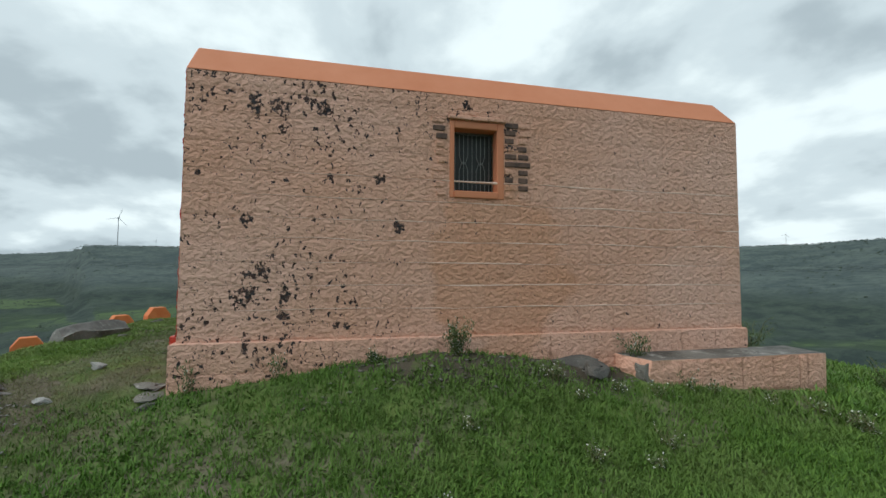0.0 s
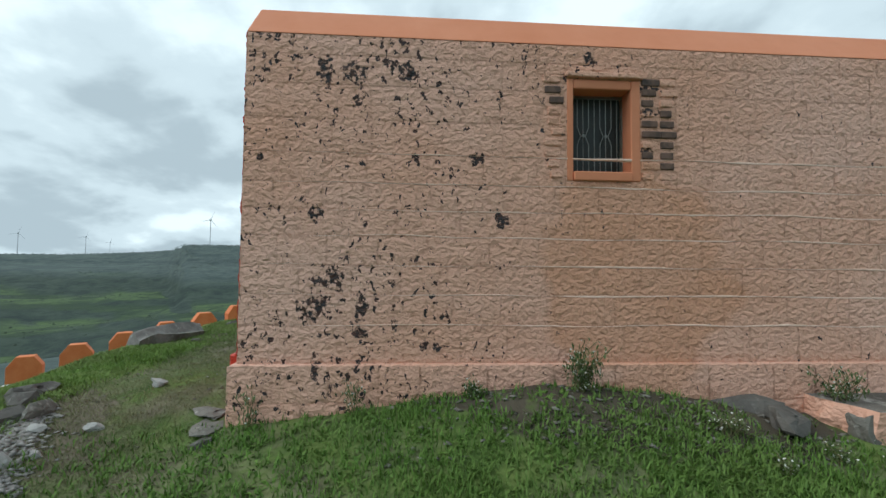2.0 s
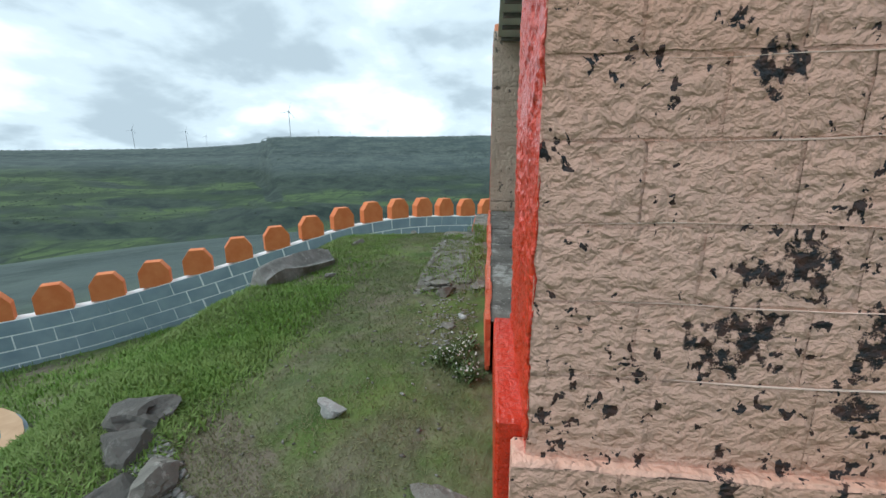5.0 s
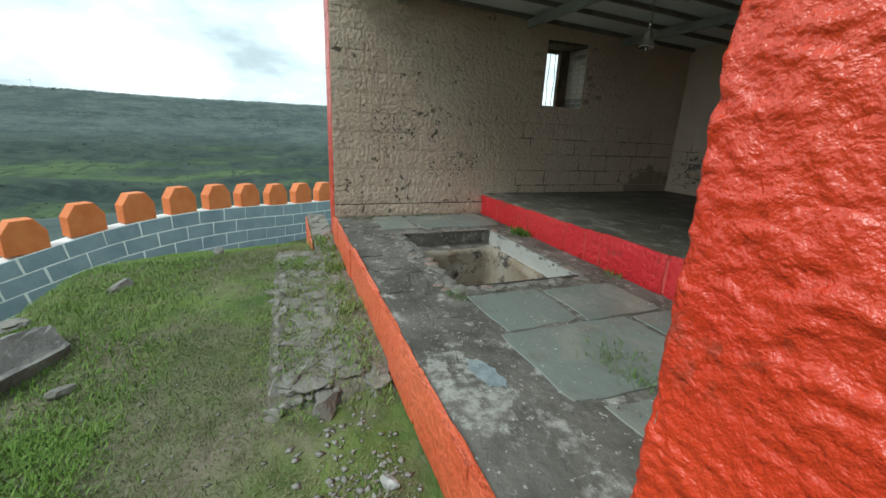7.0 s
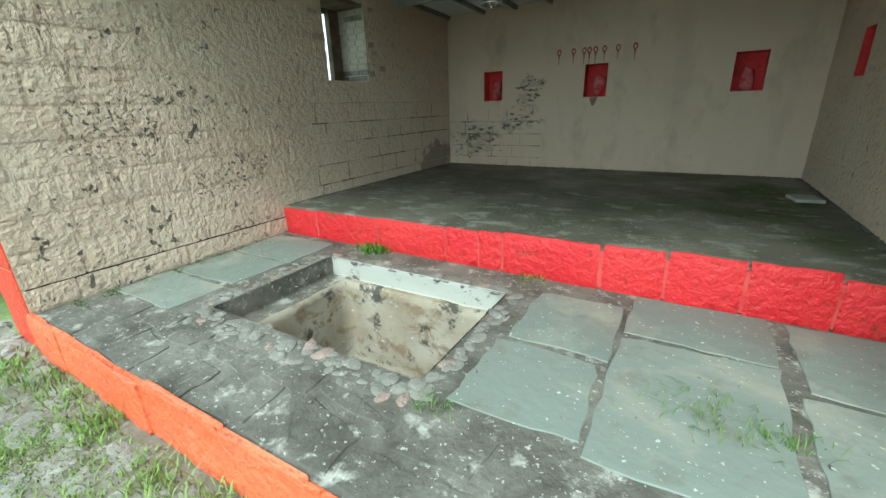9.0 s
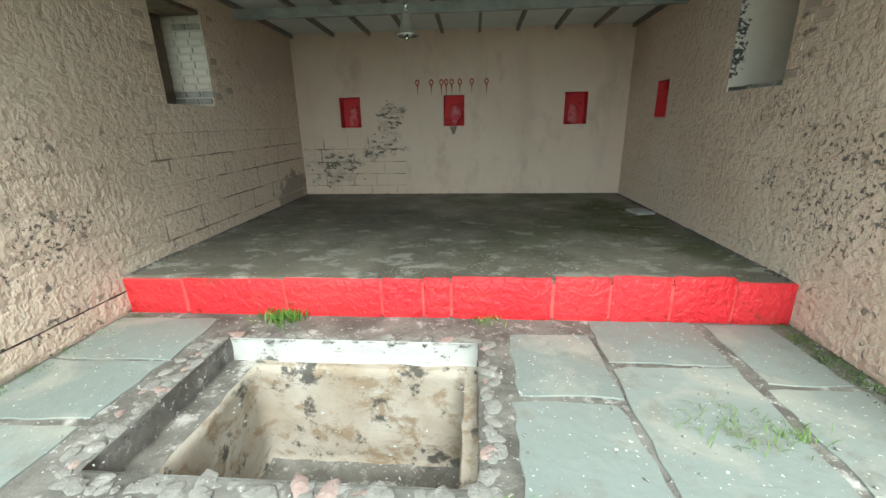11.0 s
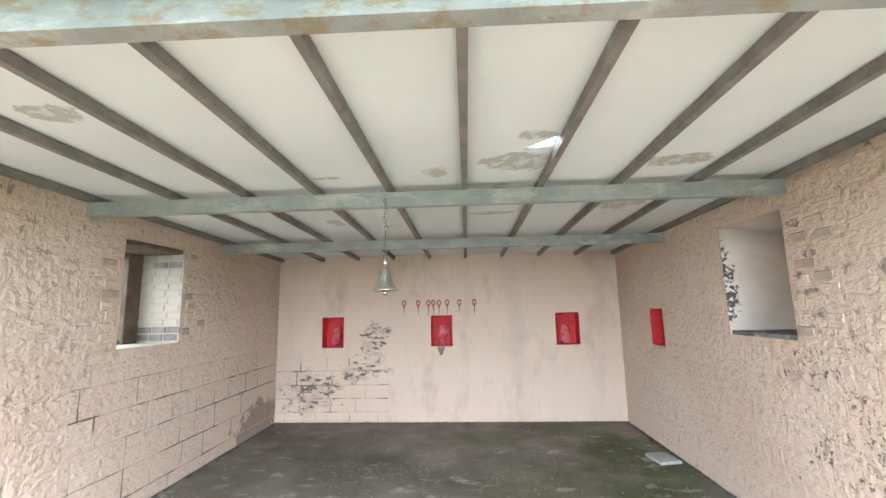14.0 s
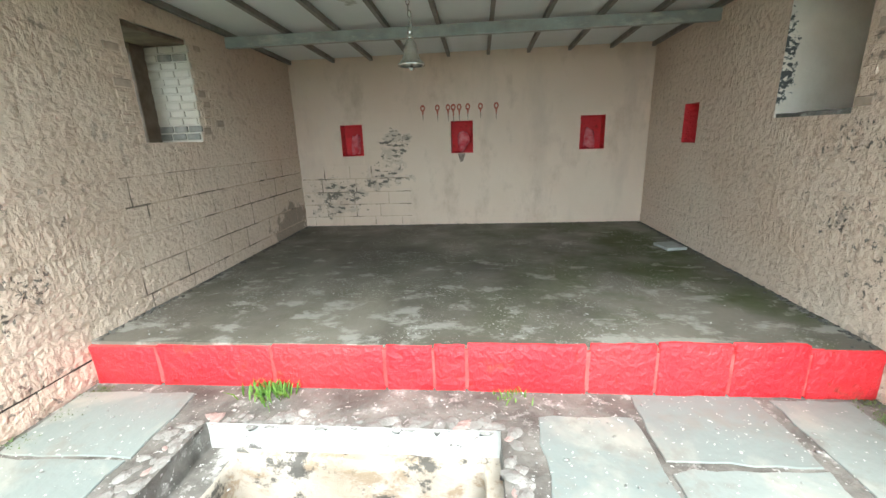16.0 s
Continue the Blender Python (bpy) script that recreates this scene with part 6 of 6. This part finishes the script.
def weed_shrub(x, y, h, seed, label, spread=0.5, leaves=26, stems=9, fl=True):
    rs = random.Random(seed)
    z = float(ground_z(x, y))
    t = thing("weed_shrub", (x, y, z), label, "weed")
    sm = bmesh.new()
    P = []
    for _ in range(stems):
        a, l = rs.uniform(0, 6.28), h * rs.uniform(0.5, 1.0)
        d = Vector((math.cos(a), math.sin(a), 0)) * spread * rs.uniform(0.2, 1.0)
        pts = [Vector((0, 0, -0.02)) + Vector((rs.uniform(-0.03, 0.03), rs.uniform(-0.03, 0.03), 0)) + d * l * (q ** 1.4) + Vector((0, 0, l * q)) for q in (0, 0.3, 0.6, 0.85, 1.0)]
        tube(sm, pts, 0.003, 4)
        for _ in range(leaves):
            q = rs.uniform(0.15, 1.0)
            P.append(pts[0].lerp(pts[-1], q) + Vector((rs.gauss(0, 0.03), rs.gauss(0, 0.03), rs.gauss(0, 0.015))))
    part("stem", sm, M_STALK, t)
    n = np.random.RandomState(seed)
    arr = np.array([list(p) for p in P])
    co, f = blades(arr[:, 0], arr[:, 1], arr[:, 2], 0.04, 0.013, n, 1.2)
    tagged(part("leaves", raw_mesh("leaves", co, f, M_SHRUB), None, t), kind="stuff")
    if fl:
        pick = arr[n.uniform(0, 1, len(arr)) < 0.35] + np.array([0, 0, 0.02])
        co, f = blades(pick[:, 0], pick[:, 1], pick[:, 2], 0.013, 0.014, n, 1.3)
        tagged(part("flowers", raw_mesh("flowers", co, f, M_FLOWER), None, t), kind="stuff")
    return t


weed_shrub(3.62, 2.75, 0.42, 1, "bushy green weed growing against the wall", 0.7, 34, 20)
weed_shrub(3.62, 4.95, 0.46, 2, "bushy green weed growing by the ledge", 0.5, 30, 16)
weed_shrub(3.55, 0.18, 0.34, 3, "thin leafless-looking weed against the plinth", 0.5, 7, 8)
weed_shrub(3.56, 0.95, 0.28, 4, "thin straggling weed against the wall", 0.5, 9, 8)
weed_shrub(3.6, 1.9, 0.16, 5, "small green weed at the wall's foot", 0.6, 20, 8)
for k in range(20):
    x, y = rng.uniform(3.9, 5.4), rng.uniform(2.6, 7.2)
    weed_shrub(x, y, rng.uniform(0.12, 0.22), 20 + k, "wild weed with tiny white flowers in the grass", 0.8, 10, 7)
for k in range(8):
    weed_shrub(rng.uniform(5.2, 6.4), rng.uniform(-0.6, 3.4), rng.uniform(0.1, 0.18), 50 + k, "wild weed with tiny white flowers in the grass", 0.9, 10, 7)
for k in range(6):
    weed_shrub(2.6 + rng.uniform(-0.6, 0.25), -0.33 + rng.uniform(-0.15, 0.1), rng.uniform(0.09, 0.15), 70 + k, "bushy weed with pale seed heads below the pillar", 0.7, 22, 9)
weed_shrub(0.7, 10.0, 0.9, 90, "dark green shrub on the hill's edge", 0.7, 60, 18, False)
weed_shrub(3.6, 9.0, 0.5, 91, "dark green shrub on the hill's edge", 0.8, 50, 14, False)

# ---- grit and litter on the floors, rubble on the bank ----
def pebbles(name, label, spots, size, mat, seed):
    rs = np.random.RandomState(seed)
    base = np.array([(1, 0, 0), (-1, 0, 0), (0, 1, 0), (0, -1, 0), (0, 0, 1), (0, 0, -0.4)], float)
    tri = np.array([(0, 2, 4), (2, 1, 4), (1, 3, 4), (3, 0, 4), (2, 0, 5), (1, 2, 5), (3, 1, 5), (0, 3, 5)])
    co, fs = [], []
    for k, (x, y, z) in enumerate(spots):
        s = size * rs.uniform(0.4, 1.5)
        ang = rs.uniform(0, 6.28)
        p = base * (1 + rs.uniform(-0.55, 0.45, (6, 3))) * s * np.array([1.5, 0.9, 0.45]) + rs.uniform(-0.2, 0.2, (6, 3)) * s * np.array([1, 1, 0.3])
        co.append(np.stack([p[:, 0] * math.cos(ang) - p[:, 1] * math.sin(ang), p[:, 0] * math.sin(ang) + p[:, 1] * math.cos(ang), p[:, 2]], -1) + (x, y, z))
        fs.append(tri + 6 * k)
    return tagged(new(name, raw_mesh(name, np.concatenate(co), np.concatenate(fs), mat)), label, "grit", kind="stuff")


M_SCREE = stone_mat("light_grey_scree", (0.16, 0.155, 0.145), (0.32, 0.31, 0.29), (0.45, 0.44, 0.42))
rs = np.random.RandomState(4)
pebbles("floor_grit", "small pale flakes and grit scattered on the platform", [(rs.uniform(-2.3, 2.3), 2.05 + 3.4 * rs.uniform(0, 1) ** 1.4, ZP + 0.001) for _ in range(420)], 0.006, M_PALEROCK, 1)
pebbles("paving_grit", "pale grit and flakes scattered on the paving", [(rs.uniform(-2.3, 2.3), y, 0.004) for y in rs.uniform(0.0, 1.95, 420)], 0.006, M_PALEROCK, 2)
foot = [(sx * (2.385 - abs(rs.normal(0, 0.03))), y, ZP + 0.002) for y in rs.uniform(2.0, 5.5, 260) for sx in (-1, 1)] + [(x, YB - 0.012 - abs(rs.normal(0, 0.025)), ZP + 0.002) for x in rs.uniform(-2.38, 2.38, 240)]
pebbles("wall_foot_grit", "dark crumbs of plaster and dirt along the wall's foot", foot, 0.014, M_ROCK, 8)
u, v = rs.uniform(0, 1, 1300), rs.normal(0, 0.17, 1300)
pts = [(4.1 - 1.05 * a + 0.5 * b, -1.12 - 0.62 * a + 0.85 * b) for a, b in zip(u, v)]
pebbles("scree", "grey broken scree on the eroded bank", [(x, y, float(ground_z(x, y)) + 0.006) for x, y in pts], 0.017, M_SCREE, 3)
pts = [(x, y) for x, y in zip(rs.uniform(3.5, 4.2, 300), rs.uniform(1.2, 5.0, 300))]
pebbles("soil_clods", "dark soil clods and pebbles at the wall's foot", [(x, y, float(ground_z(x, y)) + 0.004) for x, y in pts], 0.02, M_RUBBLE, 5)
pts = [(x, y) for x, y in zip(rs.uniform(-4, 3.6, 600), rs.uniform(-2.6, -0.3, 600))]
pebbles("path_pebbles", "grey pebbles on the trodden ground", [(x, y, float(ground_z(x, y)) + 0.003) for x, y in pts if outside(np.array(x), np.array(y))], 0.011, M_RUBBLE, 6)
pts = [(x, y) for x, y in zip(rs.normal(1.6, 0.4, 300), rs.normal(-0.42, 0.13, 300)) if y < -0.2]
pebbles("kerb_rubble", "grey and pale broken rubble at the kerb's foot", [(x, y, float(ground_z(x, y)) + 0.004) for x, y in pts], 0.013, M_SCREE, 7)

# ---- distance: wind turbines, bushes on the slopes ----
def turbine(az, r, h, label="white wind turbine on the far ridge"):
    x, y = -math.sin(radians(az)) * r, math.cos(radians(az)) * r
    z = float(ground_z(x, y)) - 3
    t = thing("wind_turbine", (x, y, z), label, "wind turbine", "wind turbines")
    part("tower", lathe([(h * 0.018, 0), (h * 0.010, h)], 8), M_WHITE, t)
    bm = bmesh.new()
    box(bm, -h * 0.03, -h * 0.05, h, h * 0.03, h * 0.05, h * 1.05)
    n = part("nacelle", bm, M_WHITE, t)
    n.rotation_euler = (0, 0, radians(az))
    for k in range(3):
        bm = bmesh.new()
        box(bm, -h * 0.008, -h * 0.006, 0, h * 0.008, h * 0.006, h * 0.34)
        for v in bm.verts:
            if v.co.z > 0.1:
                v.co.x *= 0.35
        b = part("blade", bm, M_WHITE, n)
        b.matrix_basis = Matrix.Translation((0, -h * 0.06, h * 1.025)) @ Matrix.Rotation(radians(18 + 120 * k), 4, "Y")


for az, r, h in ((116.5, 1560, 88), (113.0, 1900, 40), (109.0, 1900, 36), (128.0, 2480, 80), (133.0, 2500, 90), (126.0, 2480, 55), (37.0, 1450, 34), (104.0, 1900, 45)):
    turbine(az, r, h)


def far_bushes(n, seed):
    rs = np.random.RandomState(seed)
    base = np.array([(1, 0, 0.2), (0.31, 0.95, 0.2), (-0.81, 0.59, 0.2), (-0.81, -0.59, 0.2), (0.31, -0.95, 0.2), (0, 0, 1.0), (0.5, 0.4, 0.8), (-0.5, 0.1, 0.85)])
    tri = np.array([(0, 1, 6), (6, 1, 5), (1, 2, 7), (1, 7, 5), (2, 3, 7), (3, 5, 7), (3, 4, 5), (4, 0, 6), (4, 6, 5)])
    az = np.where(rs.uniform(0, 1, n) < 0.78, rs.uniform(78, 160, n), rs.uniform(20, 48, n))
    r = 180 + 1500 * rs.uniform(0, 1, n) ** 0.9
    crest = rs.uniform(0, 1, n) < 0.12
    r = np.where(crest, np.interp(az, RIDGE_AZ, RIDGE_R) * rs.uniform(0.985, 1.0, n), r)
    x, y = -np.sin(np.radians(az)) * r, np.cos(np.radians(az)) * r
    keep = (wavy(x, y, 0.02, 51) > 0.1) | crest | (rs.uniform(0, 1, n) < 0.25)
    x, y, r = x[keep], y[keep], r[keep]
    z = ground_z(x, y)
    s = rs.uniform(0.7, 2.0, len(x)) * (0.6 + r / 1400)
    co = base[None] * (1 + rs.uniform(-0.3, 0.3, (len(x), 8, 1))) * s[:, None, None] * np.array([1, 1, 0.85]) + np.stack([x, y, z - 0.3], -1)[:, None]
    f = tri[None] + 8 * np.arange(len(x))[:, None, None]
    return tagged(new("far_bushes", raw_mesh("far_bushes", co.reshape(-1, 3), f.reshape(-1, 3), M_BUSH)), "dark green bushes and trees dotted over the slopes", "bushes", kind="stuff")


M_BUSH = leaf_material("far_bush_green", (0.02, 0.036, 0.022), (0.036, 0.056, 0.032), (0.028, 0.046, 0.028))
far_bushes(9000, 9)
